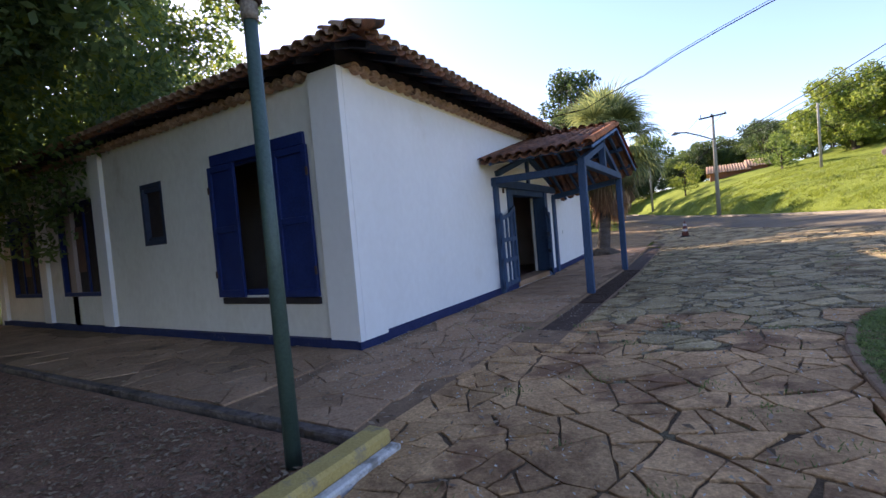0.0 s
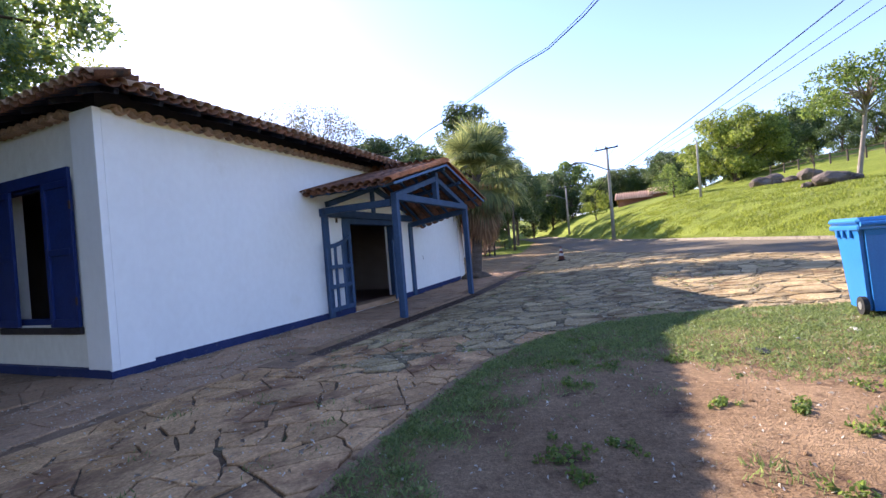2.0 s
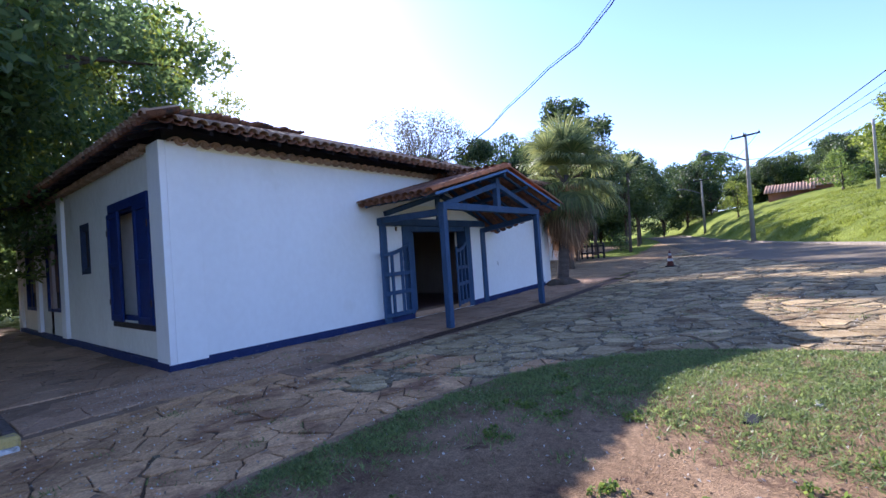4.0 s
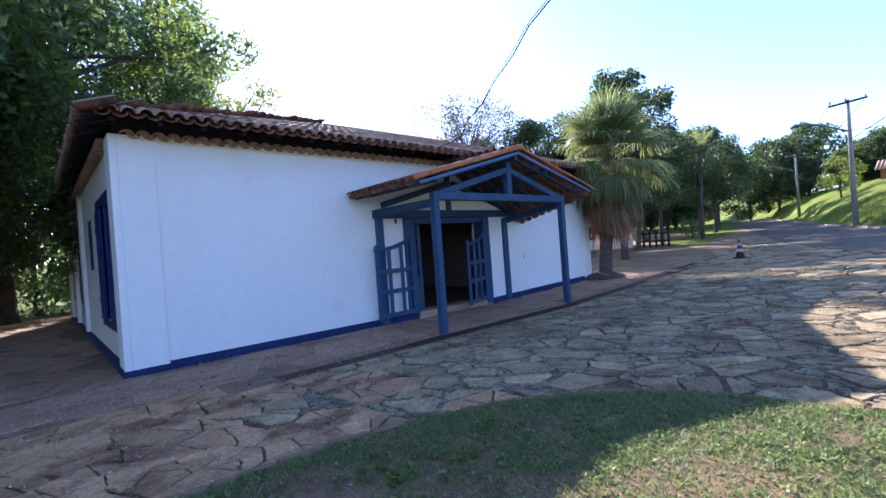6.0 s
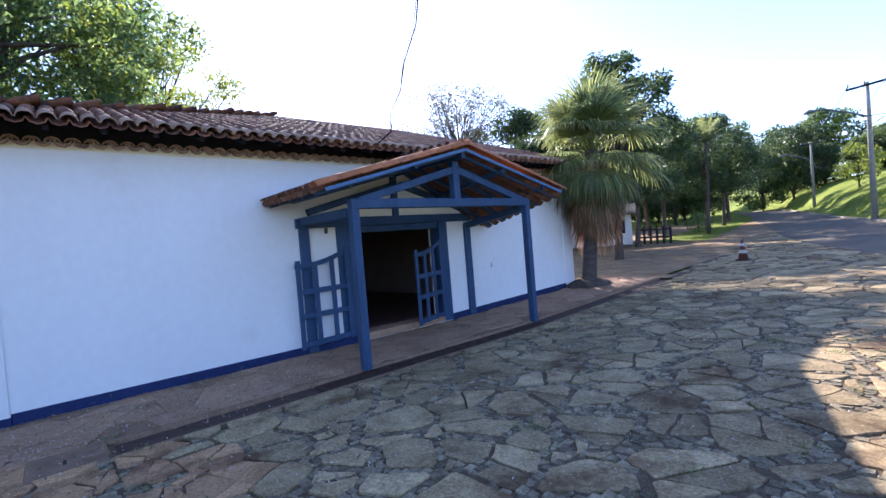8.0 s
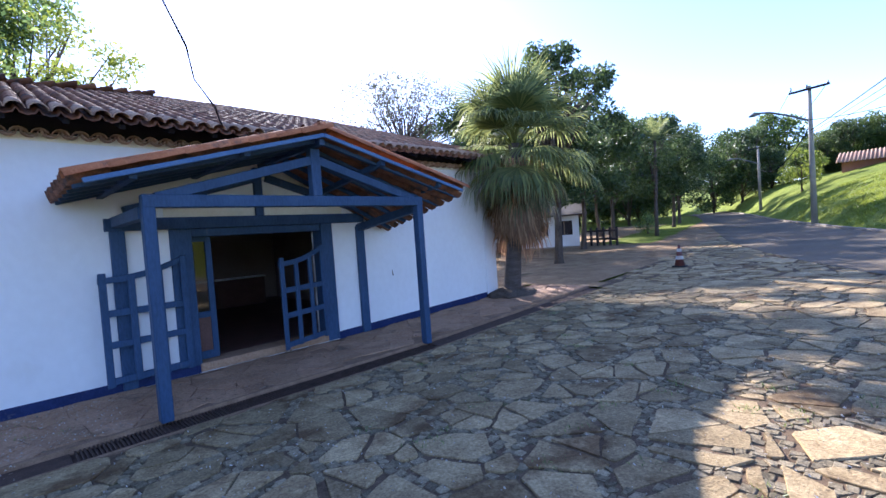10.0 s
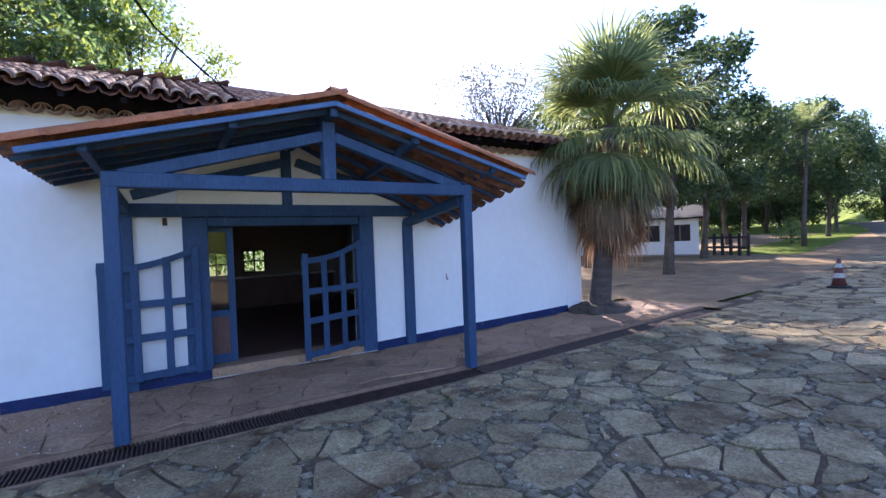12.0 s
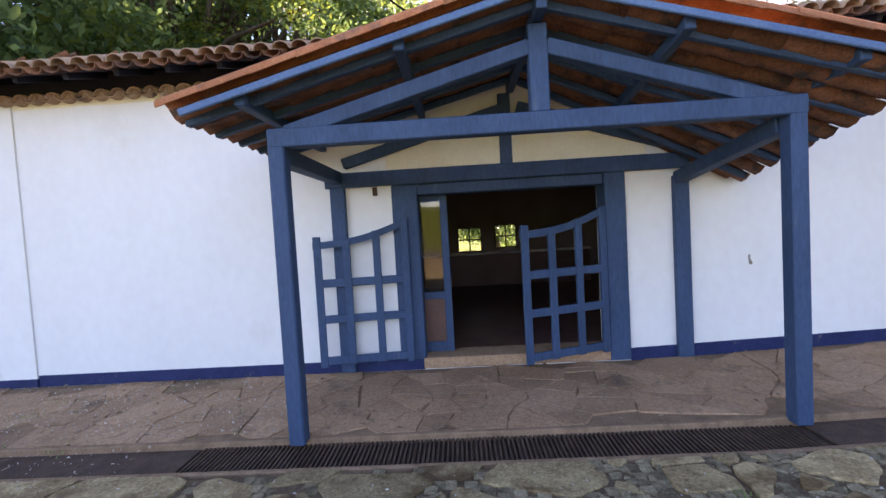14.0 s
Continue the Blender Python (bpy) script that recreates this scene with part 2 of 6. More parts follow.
# room walls and floor: the interior's dimness is part of these tones
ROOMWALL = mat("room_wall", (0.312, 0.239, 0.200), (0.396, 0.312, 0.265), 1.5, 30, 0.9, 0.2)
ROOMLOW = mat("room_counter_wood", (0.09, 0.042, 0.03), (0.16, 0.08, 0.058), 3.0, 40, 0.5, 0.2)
SHELFWOOD = mat("shelf_wood", (0.20, 0.135, 0.085), (0.30, 0.21, 0.14), 3.0, 40, 0.7, 0.2)
CONEORANGE = mat("faded_orange_rubber", (0.09, 0.032, 0.026), (0.15, 0.05, 0.036), 5, 50, 0.7, 0.2)
CONEWHITE = mat("dull_white_band", (0.34, 0.32, 0.29), (0.46, 0.44, 0.40), 5, 50, 0.6, 0.1)
LEAF_DARK = leaf_mat("dark_leaf", (0.042, 0.085, 0.032), (0.145, 0.215, 0.07), 0.5)
LEAF_MID = leaf_mat("mid_leaf", (0.048, 0.092, 0.02), (0.15, 0.205, 0.04), 0.48)
LEAF_BRIGHT = leaf_mat("bright_leaf", (0.08, 0.125, 0.016), (0.2, 0.24, 0.04), 0.5)
LEAF_STREET = leaf_mat("dark_street_leaf", (0.022, 0.046, 0.018), (0.07, 0.105, 0.034), 0.38)
LEAF_WOOD = leaf_mat("far_wood_leaf", (0.028, 0.055, 0.018), (0.085, 0.125, 0.036), 0.4)
LEAF_GREY = leaf_mat("grey_leaf", (0.06, 0.065, 0.045), (0.12, 0.12, 0.08), 0.35)
FROND = leaf_mat("palm_frond", (0.08, 0.112, 0.045), (0.225, 0.25, 0.085), 0.5)
OLDFROND = leaf_mat("fading_frond", (0.10, 0.10, 0.052), (0.24, 0.225, 0.10), 0.42)
DRYFROND = leaf_mat("dry_frond", (0.16, 0.095, 0.05), (0.40, 0.26, 0.135), 0.4)
GRASS = leaf_mat("grass_blade", (0.078, 0.115, 0.036), (0.215, 0.275, 0.085), 0.38)
HILLGRASS = leaf_mat("sunny_grass_blade", (0.104, 0.139, 0.016), (0.216, 0.262, 0.036), 0.4)
DRYLEAF = leaf_mat("dry_leaf", (0.12, 0.075, 0.04), (0.34, 0.25, 0.16), 0.15)
PALECHIP = leaf_mat("pale_chip", (0.30, 0.26, 0.20), (0.6, 0.55, 0.47), 0.1)
GLASS = bpy.data.materials.new("window_glass")
GLASS.use_nodes = True
gb = GLASS.node_tree.nodes["Principled BSDF"]
gb.inputs["Transmission Weight"].default_value, gb.inputs["Roughness"].default_value, gb.inputs["IOR"].default_value = 1.0, 0.02, 1.45


# ---- builders ----
def link(ob, parent):
    if parent is not None:
        ob.parent = parent
        if parent.parent is None:
            ob.matrix_parent_inverse = parent.matrix_basis.inverted()
    return ob


def part(name, bm, material, parent=None, label="", smooth=False):
    me = bpy.data.meshes.new(name)
    bm.to_mesh(me)
    bm.free()
    if smooth:
        me.shade_smooth()
    me.materials.append(material)
    ob = link(new(name, me), parent)
    return tagged(ob, label)


def raw(name, verts, faces, material, parent=None, label="", smooth=False):
    me = bpy.data.meshes.new(name)
    me.from_pydata(verts, [], faces)
    if smooth:
        me.shade_smooth()
    me.materials.append(material)
    return tagged(link(new(name, me), parent), label)


def thing(name, label, category, at=(0, 0, 0), group="", kind=""):
    ob = new(name)
    ob.matrix_basis = Matrix.Translation(at)
    return tagged(ob, label, category, group, kind)


def box(lo, hi, bevel=0.0, bm=None, turn=None):
    """A box from corner to corner, its edges eased; turn: a matrix put on it."""
    b = bmesh.new()
    bmesh.ops.create_cube(b, size=1.0)
    c = [(a + z) / 2 for a, z in zip(lo, hi)]
    s = [abs(z - a) for a, z in zip(lo, hi)]
    for v in b.verts:
        v.co = Vector((c[i] + v.co[i] * s[i] for i in range(3)))
    if bevel:
        bmesh.ops.bevel(b, geom=b.edges[:], offset=bevel, segments=1, affect="EDGES")
    if turn is not None:
        bmesh.ops.transform(b, matrix=turn, verts=b.verts[:])
    if bm is None:
        return b
    me = bpy.data.meshes.new("tmp")
    b.to_mesh(me)
    b.free()
    bm.from_mesh(me)
    bpy.data.meshes.remove(me)
    return bm


def beam(p, q, w, h, bevel=0.008, bm=None):
    """A timber of width w and height h from p to q."""
    p, q = Vector(p), Vector(q)
    d = q - p
    up = Vector((0, 0, 1)) if abs(d.normalized().z) < 0.95 else Vector((1, 0, 0))
    x = d.normalized()
    y = up.cross(x).normalized()
    z = x.cross(y)
    m = Matrix((x, y, z)).transposed().to_4x4()
    m.translation = (p + q) / 2
    return box((-d.length / 2, -w / 2, -h / 2), (d.length / 2, w / 2, h / 2), bevel, bm, m)


def tube(points, radii, sides=8, bm=None, cap=True):
    """A round tapering limb along points."""
    bm = bm or bmesh.new()
    rings = []
    for i, p in enumerate(points):
        p = Vector(p)
        d = (Vector(points[min(i + 1, len(points) - 1)]) - Vector(points[max(i - 1, 0)])).normalized()
        a = Vector((1, 0, 0)) if abs(d.x) < 0.8 else Vector((0, 1, 0))
        u = d.cross(a).normalized()
        w = d.cross(u)
        r = radii[i] if hasattr(radii, "__len__") else radii
        rings.append([bm.verts.new(p + (u * math.cos(k * math.tau / sides) + w * math.sin(k * math.tau / sides)) * r) for k in range(sides)])
    for a, b in zip(rings, rings[1:]):
        for k in range(sides):
            bm.faces.new((a[k], a[(k + 1) % sides], b[(k + 1) % sides], b[k]))
    if cap:
        bm.faces.new(rings[0][::-1])
        bm.faces.new(rings[-1])
    return bm


def pierced(u0, u1, z0, z1, holes, place):
    """A wall of boxes round its openings; place(u, z, near) gives corners."""
    us = sorted({u0, u1, *[h[i] for h in holes for i in (0, 1)]})
    zs = sorted({z0, z1, *[h[i] for h in holes for i in (2, 3)]})
    bm = bmesh.new()
    for a, b in zip(us, us[1:]):
        for c, d in zip(zs, zs[1:]):
            if not any(h[0] <= a and b <= h[1] and h[2] <= c and d <= h[3] for h in holes):
                box(place(a, c, 0), place(b, d, 1), 0, bm)
    bmesh.ops.remove_doubles(bm, verts=bm.verts[:], dist=0.0005)
    return bm


# ---- the lie of the land ----
def smooth(a, b, x):
    t = min(max((x - a) / (b - a), 0.0), 1.0)
    return t * t * (3 - 2 * t)


ROAD = [(22, -4), (12, 11), (7.5, 16.3), (3, 22.3), (0.1, 27.8), (-3.3, 36.2), (-5.9, 45), (-9.5, 56), (-12.5, 66), (-17, 80), (-26, 100), (-40, 125)]
ROAD_HALF = 2.35


def road_side(x, y):
    """Signed distance from the middle of the road; positive on the hill's side."""
    best, side = 1e9, 1.0
    for (ax, ay), (bx, by) in zip(ROAD, ROAD[1:]):
        dx, dy = bx - ax, by - ay
        t = min(max(((x - ax) * dx + (y - ay) * dy) / (dx * dx + dy * dy), 0), 1)
        ex, ey = x - ax - t * dx, y - ay - t * dy
        d = ex * ex + ey * ey
        if d < best:
            best, side = d, 1.0 if dx * ey - dy * ex < 0 else -1.0
    return side * math.sqrt(best)


def low(x, y):
    """The street's own fall."""
    return 0.03 * min(max(y - 14, 0), 75) + 0.045 * min(max(x + 5.5, 0), 8)


def land(x, y):
    d = road_side(x, y) - ROAD_HALF - 0.3
    z = low(x, y)
    if d > 0:
        amp = 2.6 + 0.055 * min(max(y - 30, -12), 40)
        z += amp * (1 - math.exp(-d / 5.2)) * smooth(-0.5, 2.0, d) + 0.05 * max(d - 14, 0) + 0.11 * min(max(d - 14, 0), 14) * smooth(6, 15, x)
        z += 0.12 * noise.noise((x * 0.25, y * 0.25, 0)) * smooth(0, 4, d)
    if x < -30:
        z += 0.02 * (-30 - x)
    return z


def island_edge(a):
    """The lawn island by the path: its edge at the angle a round its middle."""
    return 0.55 + 3.25 * math.copysign(abs(math.cos(a)) ** 0.75, math.cos(a)) + 0.0, 4.6 + 4.3 * math.copysign(abs(math.sin(a)) ** 0.75, math.sin(a))


def on_island(x, y, grow=0.0):
    return (abs((x - 0.55) / (3.25 + grow)) ** 2.67 + abs((y - 4.6) / (4.3 + grow)) ** 2.67) < 1


def axis(stops):
    out = []
    for a, b, n in stops:
        out += [a + (b - a) * i / n for i in range(n)]
    return out + [stops[-1][1]]


gx = axis([(-400, -60, 12), (-60, -24, 12), (-24, 24, 64), (24, 70, 26), (70, 400, 12)])
gy = axis([(-300, -20, 10), (-20, 70, 100), (70, 130, 30), (130, 500, 12)])
gv = [(x, y, land(x, y) - 0.09) for y in gy for x in gx]
nx = len(gx)
gf = [(j * nx + i, j * nx + i + 1, (j + 1) * nx + i + 1, (j + 1) * nx + i) for j in range(len(gy) - 1) for i in range(nx - 1)]
tagged(raw("ground", gv, gf, TURF, smooth=True), "sunlit mown grass ground rising to a hill", "ground", kind="structure")


def strip(name, x0, x1, y0, y1, step, inside, lift, material, label, category):
    """A sheet that follows the land over the cells that inside() keeps."""
    ix, iy = int((x1 - x0) / step), int((y1 - y0) / step)
    ids, vs, fs = {}, [], []
    for j in range(iy):
        for i in range(ix):
            if inside(x0 + (i + 0.5) * step, y0 + (j + 0.5) * step):
                q = []
                for a, b in ((i, j), (i + 1, j), (i + 1, j + 1), (i, j + 1)):
                    if (a, b) not in ids:
                        ids[(a, b)] = len(vs)
                        x, y = x0 + a * step, y0 + b * step
                        vs.append((x, y, land(x, y) + lift))
                    q.append(ids[(a, b)])
                fs.append(q)
    return tagged(raw(name, vs, fs, material, smooth=True), label, category, kind="structure")


def road_line():
    """The road's middle line, eased, with the side vector at each point."""
    pts = []
    for (ax, ay), (bx, by) in zip(ROAD, ROAD[1:]):
        n = max(2, int(math.hypot(bx - ax, by - ay) / 1.5))
        pts += [(ax + (bx - ax) * k / n, ay + (by - ay) * k / n) for k in range(n)]
    for _ in range(8):
        pts = [pts[0]] + [tuple((p[k] + 2 * q[k] + r[k]) / 4 for k in (0, 1)) for p, q, r in zip(pts, pts[1:], pts[2:])] + [pts[-1]]
    out = []
    for k, (x, y) in enumerate(pts):
        a, b = pts[max(k - 1, 0)], pts[min(k + 1, len(pts) - 1)]
        l = math.hypot(b[0] - a[0], b[1] - a[1])
        out.append((x, y, (b[1] - a[1]) / l, (a[0] - b[0]) / l))
    return out


def road_band(name, profile, material, label, category):
    """A sheet swept along the road; profile: pairs of side distance and height."""
    vs, fs, w = [], [], len(profile)
    line = road_line()
    for x, y, sx, sy in line:
        vs += [(x + sx * o, y + sy * o, low(x + sx * o, y + sy * o) + h) for o, h in profile]
    for k in range(len(line) - 1):
        fs += [(k * w + j, k * w + j + 1, (k + 1) * w + j + 1, (k + 1) * w + j) for j in range(w - 1)]
    return tagged(raw(name, vs, fs, material, smooth=w == 5), label, category, kind="structure")


road_band("road", [(-ROAD_HALF - 0.12 + (2 * ROAD_HALF + 0.12) * j / 4, 0.008) for j in range(5)], ASPHALT, "worn grey asphalt road curving past a grassy hill", "road")
road_band("road_kerb", [(ROAD_HALF, -0.02), (ROAD_HALF + 0.012, 0.12), (ROAD_HALF + 0.14, 0.125), (ROAD_HALF + 0.15, -0.02)], CONCRETE, "pale concrete kerb along the foot of the hill", "kerb")


def paved(x, y):
    if y < -4 or y > 40 or x > 16 or road_side(x, y) > -ROAD_HALF + 0.1 or on_island(x, y, 0.06):
        return False
    if x < -5.33 and 6.95 < y < 21.2 and not (y > 19.45 and x < -7.85):
        return False
    if y < 3.35:
        return x > -5.55
    if y < 5.5:
        return x > -5.9
    if y < 7:
        return x > -5.9
    return x > -5.7 - 0.05 * (y - 20)


strip("pavement", -13.05, 16, -4, 40, 0.2, paved, -0.018, JOINT,
      "earth-jointed street of irregular grey-brown flagstones", "pavement")
strip("litter_ground", -22, -5.2, 19.6, 60, 0.4, lambda x, y: not paved(x, y) and road_side(x, y) < -ROAD_HALF and not (x > -7.9 and y < 21.2), -0.012, LITTER,
      "brown leaf-strewn earth under the street trees", "ground")
PAVEMENT = bpy.data.objects["pavement"]

# ---- house ----
WX, WY, WTOP = -7.75, 5.53, 3.80       # front wall, side wall, wall head
EX, EY, EZ = -7.10, 5.10, 3.90          # eaves
BX, FY = -20.7, 19.3                    # back and far end
PITCH = 0.345
RX, RZ = -14.2, 3.90 + 0.345 * 7.10     # ridge
RY0, RY1 = 5.10 + 7.10, 17.6
house = thing("house", "long white limewashed house with blue trim and a clay tile roof", "house", (WX, WY, 0))
DOOR = (11.30, 13.72, 0.14, 2.42)
part("wall", pierced(WY, FY, -0.1, WTOP, [DOOR], lambda u, z, n: (WX - 0.38 * n, u, z)), WHITE, house, "white limewashed front wall")
WINS = [(-10.68, -8.5, 0.75, 2.95), (-13.05, -12.29, 1.73, 2.9), (-16.9, -15.0, 0.77, 2.9), (-20.0, -18.15, 0.75, 2.9)]
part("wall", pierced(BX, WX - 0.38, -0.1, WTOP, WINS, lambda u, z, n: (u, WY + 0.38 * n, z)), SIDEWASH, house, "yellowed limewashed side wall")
part("wall", box((BX, FY - 0.38, -0.1), (WX - 0.38, FY, WTOP)), WHITE, house)
BACKWIN = [(8.5, 9.25, 1.05, 1.8), (11.78, 12.55, 1.02, 1.8), (12.95, 13.65, 1.1, 1.85)]
part("wall", pierced(WY, FY, -0.1, WTOP, BACKWIN, lambda u, z, n: (-16.2 - 0.3 * n, u, z)), ROOMWALL, house, "inner back wall with the room's dimness in its colour")
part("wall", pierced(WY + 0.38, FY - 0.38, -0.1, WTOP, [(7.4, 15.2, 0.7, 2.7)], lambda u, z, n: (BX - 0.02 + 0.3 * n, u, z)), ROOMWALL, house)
part("floor", box((BX, WY + 0.1, -0.08), (WX - 0.1, FY - 0.1, 0.13)), ROOMLOW, house, "room floor with the room's dimness in its colour")
part("ceiling", box((BX, WY + 0.1, 3.5), (WX - 0.1, FY - 0.1, 3.56)), SOFFIT, house, "boarded ceiling in a shade-dark colour")
part("room_counter", box((-15.2, 9.2, 0.13), (-14.8, 15.5, 1.02), 0.01), ROOMLOW, house, "dark wooden counter in the room")
part("counter_top", box((-15.24, 9.16, 1.02), (-14.76, 15.54, 1.06), 0.006), WHITE, house, "pale counter top")
for a, b, c, d in BACKWIN:
    bars = bmesh.new()
    for u in (a, (a + b) / 2 - 0.02, b - 0.04):
        box((-16.27, u, c), (-16.22, u + 0.04, d), 0.004, bars)
    for z in (c, (c + d) / 2 - 0.02, d - 0.04):
        box((-16.265, a + 0.04, z), (-16.225, b - 0.04, z + 0.04), 0.004, bars)
    part("inner_window_bars", bars, DARKWOOD, house, "dark window frame in the back wall")
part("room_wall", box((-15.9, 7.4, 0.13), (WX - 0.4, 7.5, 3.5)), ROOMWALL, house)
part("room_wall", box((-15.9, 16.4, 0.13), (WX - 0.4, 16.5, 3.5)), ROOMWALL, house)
# pilasters
for u0, u1 in ((WX - 0.52, WX + 0.025), (-14.87, -14.43), (-17.95, -17.55), (-20.9, -20.5)):
    part("pilaster", box((u0, WY - 0.085, -0.1), (u1, WY + 0.02, WTOP), 0.006), WHITE, house)
part("pilaster", box((WX - 0.02, WY + 0.021, -0.1), (WX + 0.025, WY + 0.52, WTOP), 0.003), WHITE, house)
part("pilaster", box((WX - 0.02, FY - 0.45, -0.1), (WX + 0.025, FY + 0.03, WTOP), 0.006), WHITE, house)
# base band
part("base_band", box((WX - 0.02, WY + 0.53, 0.0), (WX + 0.014, DOOR[0] + 0.005, 0.155), 0.004), NAVY, house, "dark blue painted base band")
part("base_band", box((WX - 0.02, WY - 0.105, 0.0), (WX + 0.034, WY + 0.53, 0.115), 0.004), NAVY, house)
part("base_band", beam((WX - 0.003, DOOR[1] + 0.25, 0.07), (WX - 0.003, FY, 0.23), 0.034, 0.17, 0.004), NAVY, house)
part("base_band", box((BX, WY - 0.10, 0.0), (WX - 0.025, WY + 0.01, 0.13), 0.004), NAVY, house)
part("threshold", box((WX - 0.4, DOOR[0], 0.02), (WX + 0.05, DOOR[1], 0.16), 0.01), SLATE, house)
# ochre-stained head of the wall under the eaves
part("cornice", box((WX - 0.1, WY + 0.5, WTOP - 0.10), (WX + 0.006, FY, WTOP + 0.01), 0.003), CREAM, house, "ochre stained wall head")

# windows of the side wall
for k, (a, b, c, d) in enumerate(WINS):
    win = part("window", box((a, WY + 0.05, c - 0.05), (b, WY + 0.30, c), 0.005), DARKWOOD, house, "dark blue window with open shutters" if k == 0 else "dark unlit window")
    fr = bmesh.new()
    w = 0.09
    fy = WY + 0.04 if k == 0 else WY - 0.006
    box((a, fy, c), (a + w, WY + 0.14, d), 0.006, fr)
    box((b - w, fy, c), (b, WY + 0.14, d), 0.006, fr)
    box((a + w, fy, d - w), (b - w, WY + 0.14, d), 0.006, fr)
    box((a + w, fy, c), (b - w, WY + 0.14, c + w), 0.006, fr)
    part("window_frame", fr, SHUTTERBLUE if k != 1 else DULLBLUE, win)
    if k != 0:
        # dark sheet standing in for the unlit room behind the window
        part("panel", box((a + w, WY + 0.085, c + w), (b - w, WY + 0.105, d - w), 0.004), DARKWOOD, win)
        for u in (0.30, 0.62) if k > 1 else ():
            part("mullion", box((a + (b - a) * u, WY + 0.05, c + w), (a + (b - a) * u + 0.07, WY + 0.084, d - w), 0.004), SHUTTERBLUE, win)
        if k > 1:
            part("panel", box((a + w + 0.55, WY + 0.07, c + 0.55), (b - w - 0.75, WY + 0.084, d - 0.55), 0.004), ROOMLOW, win)
        else:
            for z in (c + 0.02, d - 0.16):
                part("ledge", box((a + 0.06, WY + 0.03, z), (b - 0.06, WY + 0.10, z + 0.13), 0.006), DULLBLUE, win)
        continue
    for s0, s1, y0 in ((a - 0.10, a + 0.58, WY - 0.06), (b - 0.66, b + 0.06, WY - 0.075)):
        sh = bmesh.new()
        box((s0, y0, c - 0.02), (s0 + 0.09, y0 + 0.05, d - 0.06), 0.006, sh)
        box((s1 - 0.09, y0, c - 0.02), (s1, y0 + 0.05, d - 0.06), 0.006, sh)
        for z, t in ((c - 0.02, 0.12), ((c + d) / 2 - 0.06, 0.1), (d - 0.16, 0.1)):
            box((s0 + 0.09, y0, z), (s1 - 0.09, y0 + 0.05, z + t), 0.006, sh)
        shutter = part("shutter", sh, SHUTTERBLUE, win, "dark blue wooden shutter")
        for z0, z1 in ((c + 0.1, (c + d) / 2 - 0.06), ((c + d) / 2 + 0.04, d - 0.16)):
            part("shutter_panel", box((s0 + 0.088, y0 + 0.03, z0 - 0.004), (s1 - 0.088, y0 + 0.045, z1 + 0.004), 0.002), SHUTTERBLUE, shutter)
        for z in (c + 0.3, d - 0.5):
            part("hinge", box((s0 - 0.02 if s0 < a else s1 - 0.03, y0 - 0.008, z), (s0 + 0.03 if s0 < a else s1 + 0.02, y0, z + 0.12), 0.002), IRON, shutter)
    part("lintel", box((a - 0.02, WY - 0.05, d - 0.05), (b, WY + 0.05, d + 0.13), 0.006), SHUTTERBLUE, win)
    part("sill", box((a - 0.02, WY - 0.05, c - 0.13), (b + 0.04, WY + 0.05, c - 0.03), 0.01), DARKWOOD, win, "dark worn timber sill")
    shelf = thing("shelf_unit", "pale wooden shelf unit standing behind the open window", "shelf", ((a + b) / 2, WY + 0.8, 0.13))
    part("back_panel", box((a + 0.2, WY + 1.12, 0.13), (b - 0.1, WY + 1.14, 2.5), 0.002), SHELFWOOD, shelf)
    for x in (a + 0.2, (a + b) / 2 + 0.1, b - 0.14):
        part("upright", box((x, WY + 0.75, 0.13), (x + 0.04, WY + 1.12, 2.5), 0.003), SHELFWOOD, shelf)
    for z in (0.55, 1.0, 1.42, 1.85, 2.3):
        part("shelf_board", box((a + 0.24, WY + 0.76, z), (b - 0.14, WY + 1.115, z + 0.035), 0.003), SHELFWOOD, shelf)


# ---- roof ----
def tile_bm(r0, r1, length, seg=6, thick=0.014, up=1, bm=None, m=None):
    """A barrel tile along +y: from the low end at 0 to the high end, hollow side down (up=1) or up (up=-1)."""
    bm = bm or bmesh.new()
    rows = []
    for y, r in ((0, r0), (length, r1)):
        for rr in (r, r - thick):
            row = []
            for k in range(seg + 1):
                a = math.pi * k / seg
                co = Vector((-math.cos(a) * rr, y, up * math.sin(a) * rr * 0.82))
                row.append(bm.verts.new(m @ co if m is not None else co))
            rows.append(row)
    o0, i0, o1, i1 = rows
    for k in range(seg):
        for f in ((o0[k], o0[k + 1], o1[k + 1], o1[k]), (i0[k], i1[k], i1[k + 1], i0[k + 1]), (o0[k], i0[k], i0[k + 1], o0[k + 1])):
            bm.faces.new(f if up > 0 else f[::-1])
    return bm


def data_of(bm, name, material, smooth=True):
    me = bpy.data.meshes.new(name)
    bm.to_mesh(me)
    bm.free()
    if smooth:
        me.shade_smooth()
    me.materials.append(material)
    return me


COVER = data_of(tile_bm(0.105, 0.085, 0.52), "roof_tile", TILE)
FRONT = data_of(tile_bm(0.105, 0.085, 0.52), "eave_roof_tile", TILE_PALE)
EDGE = data_of(tile_bm(0.115, 0.10, 0.55), "verge_tile", TILE_ORANGE)


